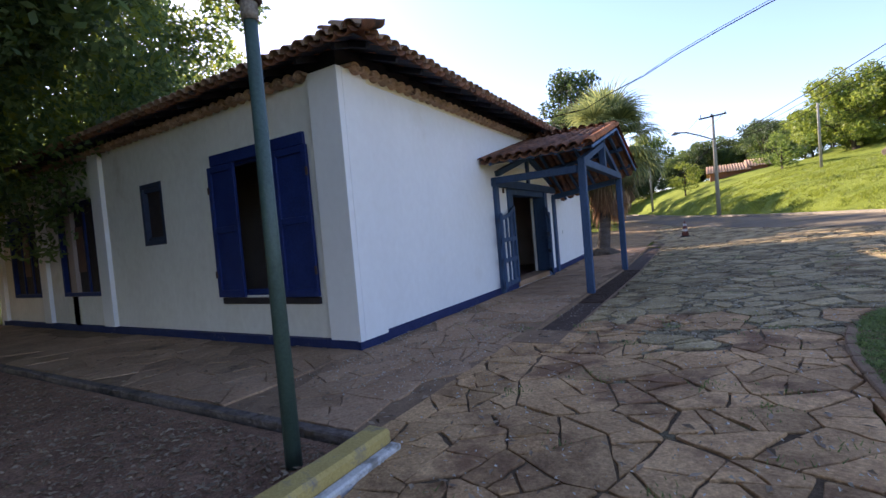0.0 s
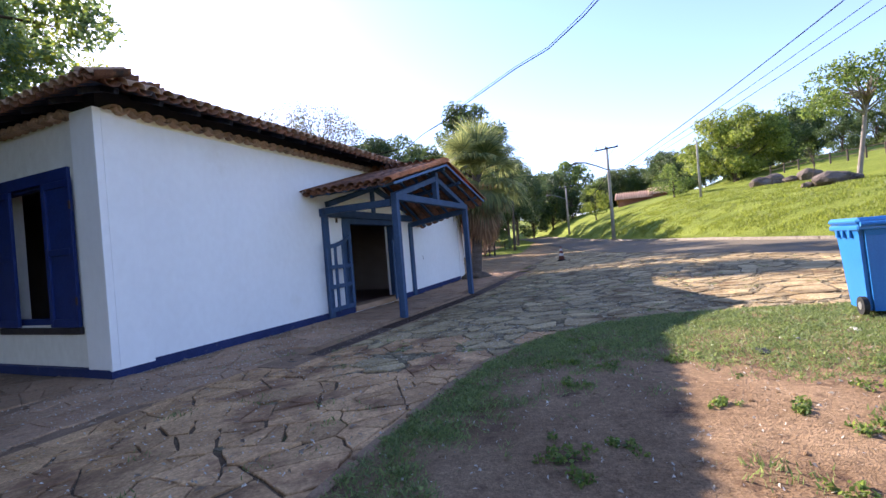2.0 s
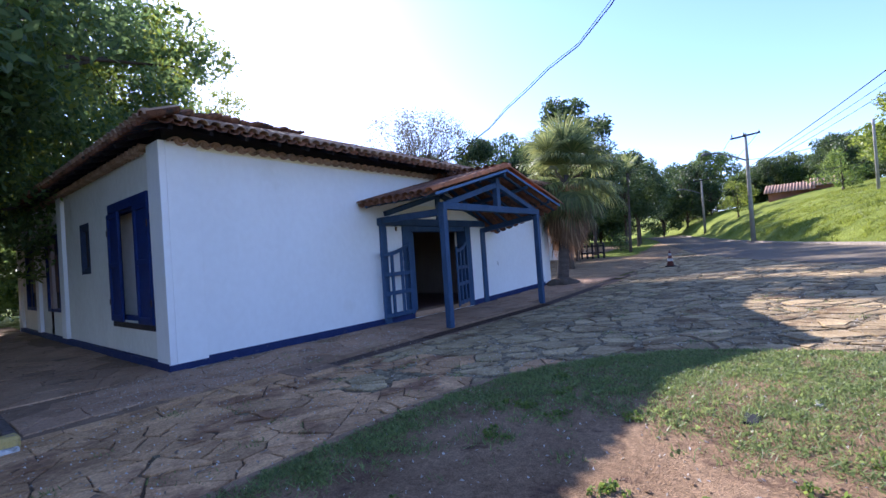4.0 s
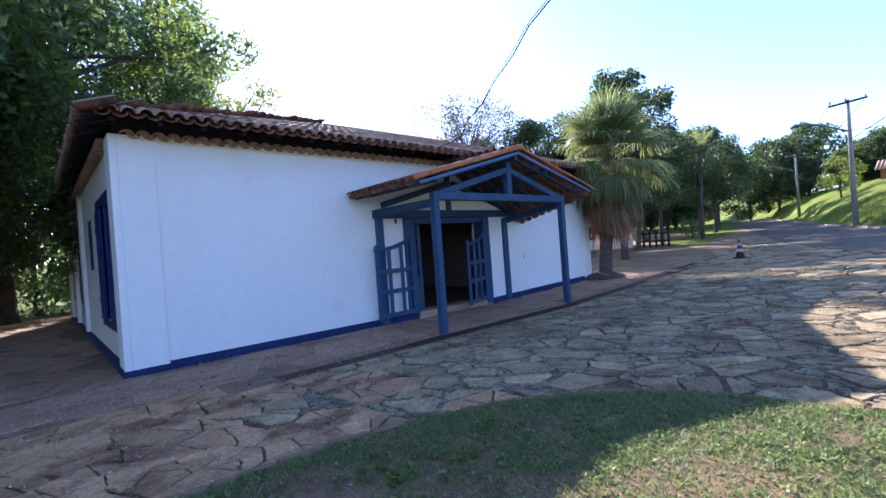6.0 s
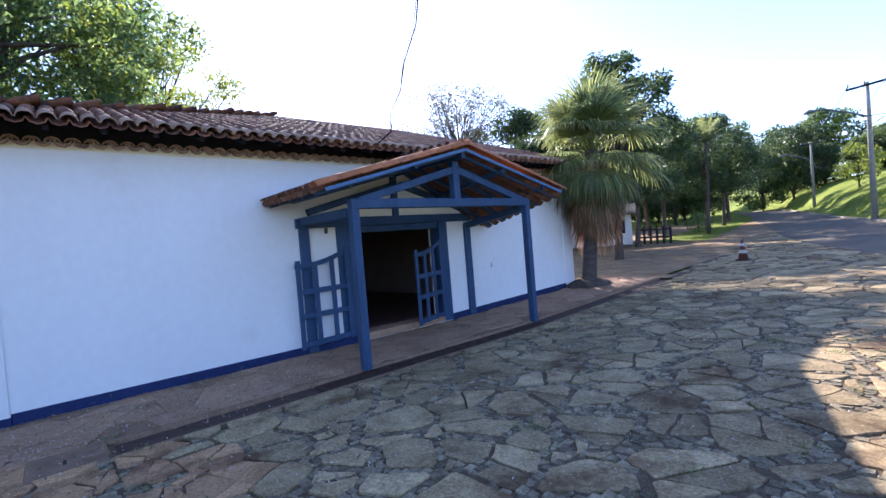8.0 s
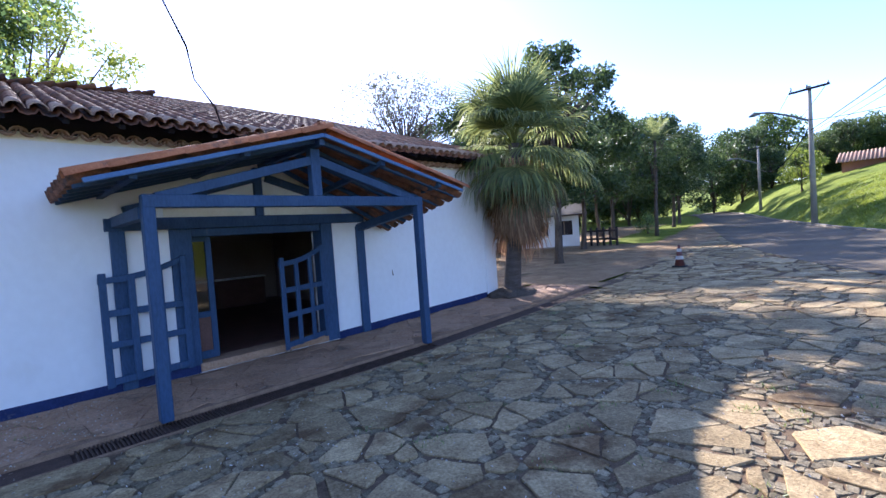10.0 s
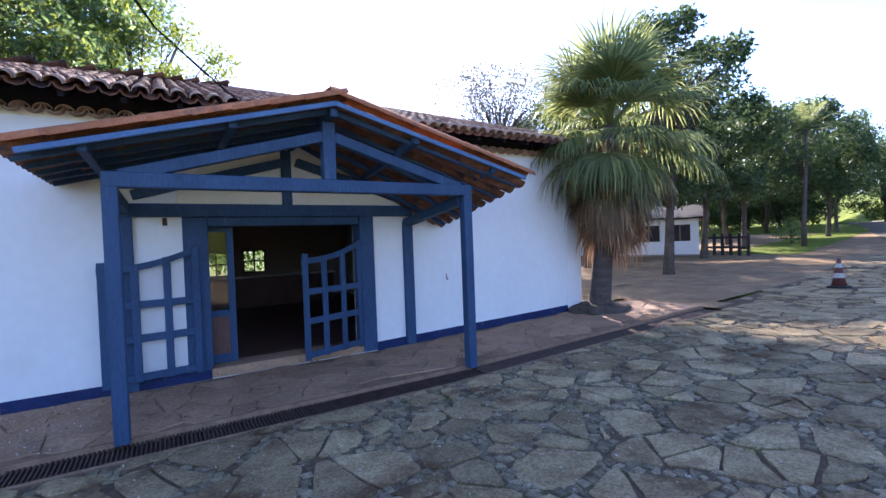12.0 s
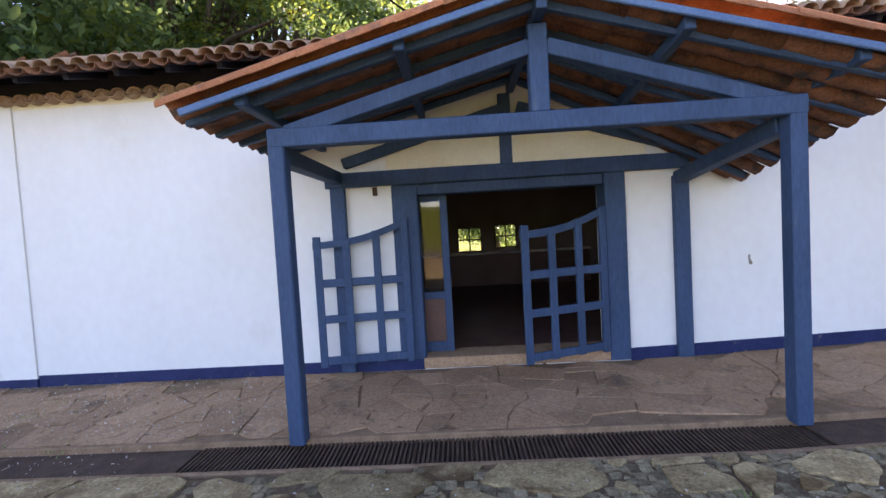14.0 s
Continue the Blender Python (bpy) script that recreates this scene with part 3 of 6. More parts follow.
def tiled(parent, origin, along, slope, width, length, inside, single, pitch=0.215, gap=0.41, column=None):
    """Cover and channel tiles on a roof plane. along: unit vector by the eave; slope: unit vector up the plane. single(i, j): whether that tile is its own object."""
    along, slope = Vector(along).normalized(), Vector(slope).normalized()
    n = along.cross(slope).normalized()
    if n.z < 0:
        n = -n
    rnd = random.Random(int(1000 * (abs(origin[0]) + abs(origin[1]))))
    rest, chan = bmesh.new(), bmesh.new()
    xdir = slope.cross(n)
    base = Matrix((xdir, slope, n)).transposed().to_4x4()
    for i in range(int(width / pitch) + 1):
        if column is not None:
            origin, slope = column(i * pitch)
            n = along.cross(slope).normalized()
            n = n if n.z > 0 else -n
            base = Matrix((slope.cross(n), slope, n)).transposed().to_4x4()
        for j in range(int(length / gap) + 1):
            p = Vector(origin) + along * (0 if column else i * pitch) + slope * (j * gap)
            if not inside(p):
                continue
            q = p + n * (0.035 + rnd.uniform(-0.004, 0.004)) + along * rnd.uniform(-0.010, 0.010) + slope * rnd.uniform(-0.02, 0.02)
            m = base.copy()
            m.translation = q
            m = m @ Matrix.Rotation(radians(2.3), 4, "X") @ Matrix.Rotation(radians(rnd.uniform(-2, 2)), 4, "Z")
            if single(i, j):
                ob = link(new("roof_tile", FRONT if j == 0 and column is None and parent is roof else COVER), parent)
                ob.matrix_basis = m
            else:
                tile_bm(0.105, 0.085, 0.52, 5, 0.014, 1, rest, m)
            m2 = base.copy()
            m2.translation = p + along * (pitch / 2) + n * 0.045
            tile_bm(0.115, 0.10, 0.50, 4, 0.012, -1, chan, m2 @ Matrix.Rotation(radians(1.5), 4, "X"))
    for bm, nm in ((rest, "roof_tiles"), (chan, "channel_tiles")):
        if len(bm.faces):
            part(nm, bm, TILE, parent, smooth=True)["kind"] = "stuff"
        else:
            bm.free()


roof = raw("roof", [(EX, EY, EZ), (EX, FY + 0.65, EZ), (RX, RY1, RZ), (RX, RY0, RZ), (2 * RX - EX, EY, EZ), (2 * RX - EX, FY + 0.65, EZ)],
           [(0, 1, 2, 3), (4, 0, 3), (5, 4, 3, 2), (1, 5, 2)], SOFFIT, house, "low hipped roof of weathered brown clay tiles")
rs = math.sqrt(1 + PITCH * PITCH)
FARS = (FY + 0.65 - RY1)
tiled(roof, (EX + 0.06, EY + 0.12, EZ + 0.02), (0, 1, 0), (-1, 0, PITCH), FY + 0.5 - EY, 7.10 * rs,
      lambda p: p.y - EY > (EX - p.x) * 0.98 - 0.1 and (FY + 0.65 - p.y) / FARS > (EX - p.x) / 7.10 - 0.02, lambda i, j: j == 0 or (j < 3 and i < 45))
tiled(roof, (2 * RX - EX, EY - 0.06, EZ + 0.02), (1, 0, 0), (0, 1, PITCH), 14.2, 7.10 * rs,
      lambda p: EX - p.x > (p.y - EY) * 1.0 - 0.05 and p.x - (2 * RX - EX) > (p.y - EY) - 0.05, lambda i, j: j == 0 and i > 25)
# hip and ridge tiles
hips = bmesh.new()
for a, b in (((EX, EY, EZ), (RX, RY0, RZ)), ((EX, FY + 0.65, EZ), (RX, RY1, RZ)), ((RX, RY0, RZ), (RX, RY1, RZ))):
    a, b = Vector(a), Vector(b)
    d = (b - a).normalized()
    side = d.cross(Vector((0, 0, 1))).normalized()
    m0 = Matrix((side, d, side.cross(d))).transposed().to_4x4()
    for k in range(0, int((b - a).length / 0.38)):
        m = m0.copy()
        m.translation = a + d * (k * 0.38) + Vector((0, 0, 0.06))
        tile_bm(0.12, 0.105, 0.5, 6, 0.015, 1, hips, m @ Matrix.Rotation(radians(2), 4, "X"))
part("ridge_tiles", hips, TILE, roof, smooth=True)["kind"] = "stuff"
# rafter tails and fascia under the eaves, the eave shade put into their colour
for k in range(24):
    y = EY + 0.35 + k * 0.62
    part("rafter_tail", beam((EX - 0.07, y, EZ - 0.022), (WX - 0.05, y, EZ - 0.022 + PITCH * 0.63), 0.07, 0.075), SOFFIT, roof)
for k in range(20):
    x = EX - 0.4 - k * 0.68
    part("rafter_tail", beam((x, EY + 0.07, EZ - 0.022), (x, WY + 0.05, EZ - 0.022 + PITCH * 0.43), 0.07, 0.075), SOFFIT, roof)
# rows of tile ends bedded in the wall head
BEDDED = data_of(tile_bm(0.10, 0.10, 0.3, 6, 0.016, 1), "eave_tile", TILE_PALE)
BEDDED_UP = data_of(tile_bm(0.10, 0.10, 0.3, 5, 0.016, -1), "eave_tile", TILE_PALE)
for k in range(64):
    for me, m in ((BEDDED, pose(WX + 0.17, WY + 0.15 + k * 0.215, WTOP - 0.03, 0, 0, 90) @ Matrix.Rotation(radians(4), 4, "X")), (BEDDED_UP, pose(WX + 0.15, WY + 0.26 + k * 0.215, WTOP + 0.02, 0, 0, 90))):
        link(new("eave_tile", me), roof).matrix_basis = m
for k in range(58):
    for me, m in ((BEDDED, pose(WX - 0.6 - k * 0.215, WY - 0.17, WTOP - 0.03)), (BEDDED_UP, pose(WX - 0.71 - k * 0.215, WY - 0.15, WTOP + 0.02))):
        link(new("eave_tile", me), roof).matrix_basis = m
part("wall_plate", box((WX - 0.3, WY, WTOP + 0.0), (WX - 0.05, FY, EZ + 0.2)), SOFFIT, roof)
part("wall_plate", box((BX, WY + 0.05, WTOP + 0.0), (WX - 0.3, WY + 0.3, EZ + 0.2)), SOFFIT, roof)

# ---- porch ----
PX, PA, PB, PC = -5.80, 10.31, 14.65, 12.58       # post line, posts, ridge
PEZ, PRZ, PFX = 2.86, 3.66, -5.47                 # eave and ridge of the porch roof, its front
PEA, PEB = 9.57, 15.68
EBY, EBZ = 15.34, 2.22                            # where the far eave meets the wall
porch = thing("porch", "blue timber porch with a gabled clay tile roof", "porch", (PX, PC, 0))
for y in (PA, PB):
    part("post", box((PX - 0.075, y - 0.055, 0.0), (PX + 0.075, y + 0.085, 2.62), 0.012), BLUE, porch, "square blue painted timber post")
    zw = 2.55 if y == PA else 2.30
    part("side_beam", beam((WX, y, zw), (PX - 0.09, y, 2.55), 0.14, 0.15), BLUE, porch)
    part("wall_post", box((WX - 0.02, y - 0.095, 0.02), (WX + 0.075, y + 0.095, zw + 0.03), 0.01), BLUE, porch)
part("tie_beam", box((PX - 0.07, PA - 0.052, 2.60), (PX + 0.08, PB + 0.088, 2.76), 0.01), BLUE, porch)
part("wall_beam", box((WX - 0.02, PA - 0.15, 2.42), (WX + 0.09, PB + 0.1, 2.61), 0.01), BLUE, porch)
part("king_post", box((PX - 0.07, PC - 0.08, 2.76), (PX + 0.07, PC + 0.08, PRZ - 0.18), 0.008), BLUE, porch)
part("wall_king_post", box((WX - 0.02, 12.42, 2.61), (WX + 0.07, 12.57, PRZ - 0.18), 0.008), BLUE, porch)
for x in (PX, WX + 0.05):
    for y0, y1 in ((PA + 0.1, PC - 0.07), (PB - 0.1, PC + 0.07)):
        part("principal_rafter", beam((x, y0, 2.72), (x, y1, 3.30), 0.12, 0.13), BLUE, porch)
for y, z in ((PC, PRZ - 0.12), (11.45, 3.295), (13.7, 3.30), (10.15, 2.955), (15.0, 2.975)):
    part("purlin", beam((WX, y, z - (0.3 if y > PC + 1 else 0)), (PFX - 0.03, y, z), 0.09, 0.10), BLUE, porch)
sl = (PRZ - PEZ) / (PC - PEA)
slope_len = math.hypot(PC - PEA, PRZ - PEZ)
pr = raw("roof", [(WX, PEA + 0.1, PEZ + 0.02), (PFX, PEA + 0.1, PEZ + 0.02), (PFX, PC, PRZ), (WX, PC, PRZ), (PFX, PEB - 0.1, PEZ + 0.02), (WX, EBY - 0.1, EBZ + 0.03)],
         [(0, 1, 2, 3), (3, 2, 4, 5)], TILE, porch, "porch roof of red-brown clay tiles")
tiled(pr, (WX + 0.06, PEA, PEZ + 0.01), (1, 0, 0), (0, 1, sl), PFX - WX - 0.2, slope_len - 0.2, lambda p: True, lambda i, j: True)


def right_column(u):
    """The far slope sags towards the wall: its eave is lower there."""
    f = u / (PFX - WX)
    e = Vector((WX + 0.06 + u, EBY + (PEB - EBY) * f, EBZ + (PEZ - EBZ) * f + 0.01))
    return e, (Vector((e.x, PC, PRZ)) - e).normalized()


tiled(pr, (WX + 0.06, PEB, PEZ + 0.01), (1, 0, 0), (0, -1, sl), PFX - WX - 0.2, slope_len - 0.2, lambda p: True, lambda i, j: True, column=right_column)
for s, ya in ((1, PEA), (-1, PEB)):
    for k in range(8):
        up = Vector((0, s, sl)).normalized()
        m = Matrix((up.cross(Vector((0, -s * sl, 1)).normalized()), up, Vector((0, -s * sl, 1)).normalized())).transposed().to_4x4()
        m.translation = Vector((PFX - 0.02, ya, PEZ + 0.045)) + up * (k * 0.395 - 0.03)
        ob = link(new("verge_tile", EDGE), pr)
        ob.matrix_basis = m @ Matrix.Rotation(radians(2), 4, "X") @ Matrix.Rotation(radians(random.uniform(-1.5, 1.5)), 4, "Z")
    part("barge_board", beam((PFX + 0.03, ya + s * 0.12, PEZ + 0.0), (PFX + 0.03, PC, PRZ - 0.03), 0.035, 0.06), PALEBLUE, porch, "paler blue barge board")
    for k in range(5):
        x = WX + 0.25 + k * 0.46
        e = right_column(x - WX - 0.06)[0] if s < 0 else Vector((x, ya, PEZ))
        part("rafter", beam((x, e.y + s * 0.05, e.z - 0.03), (x, PC, PRZ - 0.07), 0.07, 0.07), BLUE, porch)
for k in range(6):
    ob = link(new("ridge_tile", EDGE), pr)
    ob.matrix_basis = pose(PFX + 0.03 - k * 0.40, PC, PRZ + 0.055, 0, 0, 90) @ Matrix.Rotation(radians(2), 4, "X") @ Matrix.Diagonal((1.25, 1, 1.2, 1))

part("gable_plaster", box((WX - 0.01, 10.95, 2.61), (WX + 0.008, 14.25, 2.98), 0.002), CREAM, house, "ochre stained plaster under the porch roof")
# door frame, inner glazed frame
part("door_jamb", box((WX - 0.3, 11.0, 0.14), (WX + 0.03, 11.33, 2.42), 0.01), BLUE, house, "wide blue timber door jamb")
part("door_jamb", box((WX - 0.3, 13.70, 0.02), (WX + 0.06, 13.96, 2.42), 0.01), BLUE, house)
part("door_head", box((WX - 0.3, 11.33, 2.28), (WX + 0.02, 13.70, 2.42), 0.01), BLUE, house)
door = part("inner_door", box((WX - 0.30, 11.60, 0.16), (WX - 0.24, 11.70, 2.3), 0.005), BLUE, house, "blue framed glass door panel")
part("rail", box((WX - 0.30, 11.33, 0.16), (WX - 0.24, 11.60, 0.30), 0.005), BLUE, door)
part("rail", box((WX - 0.30, 11.33, 0.88), (WX - 0.24, 11.60, 0.98), 0.005), BLUE, door)
part("rail", box((WX - 0.30, 11.33, 2.2), (WX - 0.24, 11.60, 2.3), 0.005), BLUE, door)
part("pane", box((WX - 0.275, 11.33, 0.98), (WX - 0.265, 11.60, 2.2)), GLASS, door)
part("panel", box((WX - 0.285, 11.33, 0.30), (WX - 0.255, 11.60, 0.88)), ROOMLOW, door)


# lattice gates
def gate(hinge, angle, mirror):
    g = thing("gate", "open blue lattice gate of flat timber bars", "gate", hinge, "blue lattice gates at the doorway")
    m = Matrix.Translation(hinge) @ Matrix.Rotation(angle, 4, "Z")
    L, hi, lo_ = 1.2, 1.86, 1.60
    crest = lambda u: hi + (lo_ - hi) * u / L - 0.07 * math.sin(math.pi * u / L)
    for u in (0.0, 0.36, 0.74, 1.10):
        part("stile", box((u, -0.02, 0.0 if u in (0.0, 1.10) else 0.02), (u + 0.095, 0.02, crest(u) + (0.06 if u == 1.10 else -0.02)), 0.006, None, m), BLUE, g)
    for z in (0.03, 0.56, 1.02):
        part("rail", box((0.02, -0.028, z), (L - 0.02, 0.012, z + 0.10), 0.006, None, m), BLUE, g)
    top = bmesh.new()
    rows = [[top.verts.new(m @ Vector((L * k / 8, o, crest(L * k / 8) - 0.05 + z))) for o, z in ((-0.03, -0.044), (0.014, -0.044), (0.014, 0.044), (-0.03, 0.044))] for k in range(9)]
    for a, b in zip(rows, rows[1:]):
        for q in range(4):
            top.faces.new((a[q], a[(q + 1) % 4], b[(q + 1) % 4], b[q]))
    top.faces.new(rows[0][::-1])
    top.faces.new(rows[-1])
    part("top_rail", top, BLUE, g, "sagging curved top rail")
    return g


gate((WX + 0.09, 11.19, 0.15), radians(-90 + 7), False)
gate((WX + 0.09, 13.68, 0.15), radians(-90 + 21), True)

# small box on the wall
wb = thing("wall_box", "small dark socket box on the white wall", "socket box", (WX, 10.79, 2.35))
part("cover", box((WX, 10.76, 2.30), (WX + 0.03, 10.82, 2.41), 0.004), IRON, wb)
scar = bmesh.new()
rim = [(0.0, 1.29), (0.02, 1.275), (0.016, 1.235), (0.034, 1.2), (0.052, 1.175), (0.03, 1.15), (0.004, 1.158), (-0.006, 1.2), (-0.012, 1.255)]
lo_, hi_ = [scar.verts.new((WX - 0.003, 15.49 + u, z)) for u, z in rim], [scar.verts.new((WX + 0.003, 15.49 + u * 0.9, z)) for u, z in rim]
scar.faces.new(hi_)
for k in range(len(rim)):
    scar.faces.new((lo_[k], lo_[(k + 1) % len(rim)], hi_[(k + 1) % len(rim)], hi_[k]))
tagged(part("wall_scar", scar, CONCRETE), "grey chipped scar in the white wall plaster", "wall scar")

# ---- porch floor, drain, kerbs ----
def run(lo, hi, bevel=0.0):
    """A long piece that follows the street's fall."""
    bm = bmesh.new()
    for a, b in ((lo[1], min(hi[1], 14.0)), (max(lo[1], 14.0), hi[1])):
        if b - a > 0.01:
            box((lo[0], a, lo[2]), (hi[0], b, hi[2]), bevel, bm)
    for v in bm.verts:
        v.co.z += 0.03 * max(0.0, v.co.y - 14)
    return bm



pf = tagged(raw("porch_floor", [(WX, 3.4, -0.005), (-5.86, 3.4, -0.005), (-5.86, 14, -0.005), (WX, 14, -0.005), (-24, 3.4, -0.005), (-24, WY, -0.005), (WX, WY, -0.005), (-5.86, WY, -0.005), (-5.86, 21.3, 0.214), (WX, 21.3, 0.214)],
                [(6, 7, 2, 3), (4, 0, 6, 5), (0, 1, 7, 6), (3, 2, 8, 9)], GROUT), "brown stone porch floor along the white wall", "porch floor", kind="structure")
dr = thing("drain_channel", "dark iron grated drain channel in concrete", "drain", (-5.6, 14, 0), kind="structure")
part("channel_bed", run((-5.86, 6.95, -0.16), (-5.34, 21.2, -0.07)), IRON, dr)
part("channel_edge", run((-5.90, 6.95, -0.15), (-5.84, 21.2, 0.014), 0.008), GROUT, dr)
part("channel_edge", run((-5.36, 6.95, -0.15), (-5.31, 21.2, 0.006), 0.008), GROUT, dr)
part("cover_slab", box((-5.95, 6.25, -0.05), (-5.25, 6.93, 0.014), 0.01), GROUT, dr, "dull concrete cover slab with a slot")
part("slot", box((-5.66, 6.55, 0.012), (-5.5, 6.58, 0.0155)), RUBBER, dr, "dark lifting slot")
part("grate", run((-5.84, 6.97, -0.065), (-5.36, 9.4, -0.045), 0.004), IRON, dr)
part("grate", run((-5.84, 14.7, -0.065), (-5.36, 21.1, -0.045), 0.004), IRON, dr)
for k in range(26):
    ob = part("grate_panel", box((-5.84, 9.44 + k * 0.2, -0.068), (-5.36, 9.62 + k * 0.2, -0.062)), IRON, dr)
GRATEBAR = data_of(box((-5.84, 0, -0.065), (-5.36, 0.018, -0.034)), "grate_bar", IRON, False)
for k in range(130):
    link(new("grate_bar", GRATEBAR), dr).matrix_basis = Matrix.Translation((0, 9.44 + k * 0.04, 0))


def worn(bm, cuts=26, amount=0.012):
    """Roughen a straight piece along its length."""
    long_ = [e for e in bm.edges if abs(e.verts[0].co.y - e.verts[1].co.y) > 1]
    bmesh.ops.subdivide_edges(bm, edges=long_, cuts=cuts, use_grid_fill=True)
    for v in bm.verts:
        v.co += Vector((noise.noise(v.co * 3.1), noise.noise(v.co * 2.3 + Vector((5, 0, 0))), noise.noise(v.co * 2.7 + Vector((0, 9, 0))))) * amount
    return bm


kb = thing("painted_kerb", "worn yellow and white painted concrete kerb end", "kerb", (-5.72, 2, 0))
part("kerb_top", worn(box((-5.87, -2.0, -0.08), (-5.67, 3.38, 0.12), 0.025)), YELLOW, kb, "worn yellow paint")
part("kerb_foot", worn(box((-5.67, -2.0, -0.08), (-5.58, 3.36, 0.035), 0.012)), KERBWHITE, kb, "worn white paint")
strip("planting_bed", -30, -5.6, -12, 3.45, 0.45, lambda x, y: x < -5.8, -0.05, BED, "dark leaf-strewn earth bed beside the house", "bed")
part_ = part("bed_edging", box((-24, 3.33, -0.08), (-5.93, 3.43, 0.012), 0.012), ROCK)
tagged(part_, "low mossy stone edging of the earth bed", "edging", kind="structure")

# ---- lawn island ----
strip("lawn_island", -3.2, 4.4, -0.2, 9.4, 0.1, lambda x, y: on_island(x, y, 0.04), 0.012, SOIL, "bare red earth island with ragged grass", "lawn")
edge = thing("island_kerb", "thin worn concrete edging round the lawn", "edging", (-2.6, 4, 0), kind="structure")
for k in range(60):
    a0, a1 = math.radians(40 + k * 5), math.radians(40 + k * 5 + 4.7)
    (x0, y0), (x1, y1) = island_edge(a0), island_edge(a1)
    if 0 < y0 < 6.9 and x0 < 1.0:
        part("kerb_stone", beam((x0, y0, land(x0, y0) - 0.015), (x1, y1, land(x1, y1) - 0.015), 0.085, 0.09, 0.012), GROUT, edge)

# ---- street furniture ----
lamp = thing("lamp_post", "slim green painted metal lamp post with a small head", "lamp post", (-6.2, 2.95, 0))
lx, ly = -6.2, 2.95
part("pole", tube([(lx, ly, -0.05), (lx, ly, 3.05)], [0.058, 0.046], 14), GREENPOST, lamp, smooth=True)
part("collar", tube([(lx, ly, 2.98), (lx, ly, 3.03), (lx, ly, 3.06), (lx, ly, 3.12)], [0.056, 0.058, 0.058, 0.058], 14), CONCRETE, lamp, "pale round collar", smooth=True)
part("flange", tube([(lx, ly, 3.10), (lx, ly, 3.115), (lx, ly, 3.13)], [0.075, 0.088, 0.08], 20), IRON, lamp, "flat rusty top flange", smooth=False)


def light_pole(name, x, y, z, h, crossarm, lamp_arm, label):
    p = thing(name, label, "utility pole", (x, y, z), "utility poles along the road")
    part("shaft", tube([(x, y, z - 0.4), (x, y, z + h * 0.72), (x, y, z + h)], [0.17, 0.12, 0.09] if crossarm else [0.11, 0.09, 0.08], 10), POLE, p, smooth=True)
    if crossarm:
        part("crossarm", beam((x - 0.95, y - 0.12, z + h - 0.25), (x + 0.95, y - 0.12, z + h - 0.12), 0.1, 0.12), DARKWOOD, p)
        for o in (-0.85, -0.1, 0.85):
            part("insulator", tube([(x + o, y - 0.12, z + h - 0.16), (x + o, y - 0.12, z + h - 0.05), (x + o, y - 0.12, z + h + 0.08)], [0.03, 0.06, 0.04], 8), GREYMETAL, p)
    if lamp_arm:
        pts = [(x, y, z + h * 0.74), (x - 0.9, y - 0.1, z + h * 0.80), (x - 1.9, y - 0.2, z + h * 0.855), (x - 2.5, y - 0.25, z + h * 0.865)]
        part("lamp_arm", tube(pts, 0.06, 8), LAMPMETAL, p)
        part("lamp_head", tube([(x - 2.35, y - 0.25, z + h * 0.86), (x - 2.7, y - 0.27, z + h * 0.862), (x - 3.0, y - 0.3, z + h * 0.85)], [0.06, 0.15, 0.05], 10), LAMPMETAL, p)
    return p


light_pole("utility_pole", -2.92, 43.65, 1.35, 7.85, True, True, "tall concrete utility pole with crossarm and curved lamp arm")
light_pole("utility_pole", -10.4, 71.3, 1.8, 7.6, True, True, "distant concrete utility pole with lamp arm")
light_pole("utility_pole", 4.52, 48.9, land(4.52, 48.9), 9.5 - land(4.52, 48.9), False, False, "plain wooden pole on the grassy hill")


def wire(name, label, a, b, sag, r=0.014, wobble=0.0):
    a, b = Vector(a), Vector(b)
    pts = []
    for k in range(41):
        t = k / 40
        p = a.lerp(b, t)
        p.z -= sag * 4 * t * (1 - t)
        if wobble:
            p += Vector((noise.noise((k * 0.45, 1, 0)), noise.noise((k * 0.45, 5, 0)), noise.noise((k * 0.45, 9, 0)))) * wobble * (1 - t * 0.6)
        pts.append(p)
    return tagged(part(name, tube(pts, r, 5), CABLE), label, "cable")


for w_, r_ in ((0.0, 0.009), (0.022, 0.005)):
    run_ = [Vector((-8.15, 11.95 + w_, 4.315)), Vector((-7.85, 12.02, 4.225)), Vector((-7.5, 11.93 + w_, 4.11)), Vector((-7.1, 11.75, 4.02 + w_)), Vector((-6.6, 11.53, 3.97 + w_))]
    for k in range(1, 34):
        q = 1.2 + k * 0.7
        z = 0.016 * q * q + 0.046 * q + 3.818 if q < 7 else 4.924 + 0.28 * (q - 7)
        run_.append(Vector((-7.5 + 0.887 * q, 12 - 0.4617 * q + 0.2 * noise.noise((k * 0.62, 5.3, w_ * 9)), z + 0.2 * noise.noise((k * 0.55, 9.4, w_ * 9)) + w_)))
    tagged(part("service_cable", tube(run_, r_, 5), CABLE), "loose twisted black service cable running down to the roof", "cable")
for o, z0, z1, r_ in ((0.0, 6.6, 12.6, 0.024), (0.0, 6.45, 11.5, 0.014), (0.15, 6.3, 10.9, 0.014)):
    wire("power_line", "black overhead line slung up from the utility pole", (-2.92 + o, 43.53, z0), (14 + o, 6, z1), 0.7, r_)
for o in (-0.85, 0.85):
    wire("power_line", "thin black overhead power line", (-2.92 + o, 43.53, 9.15), (-10.4 + o, 71.2, 9.3), 0.6, 0.014)
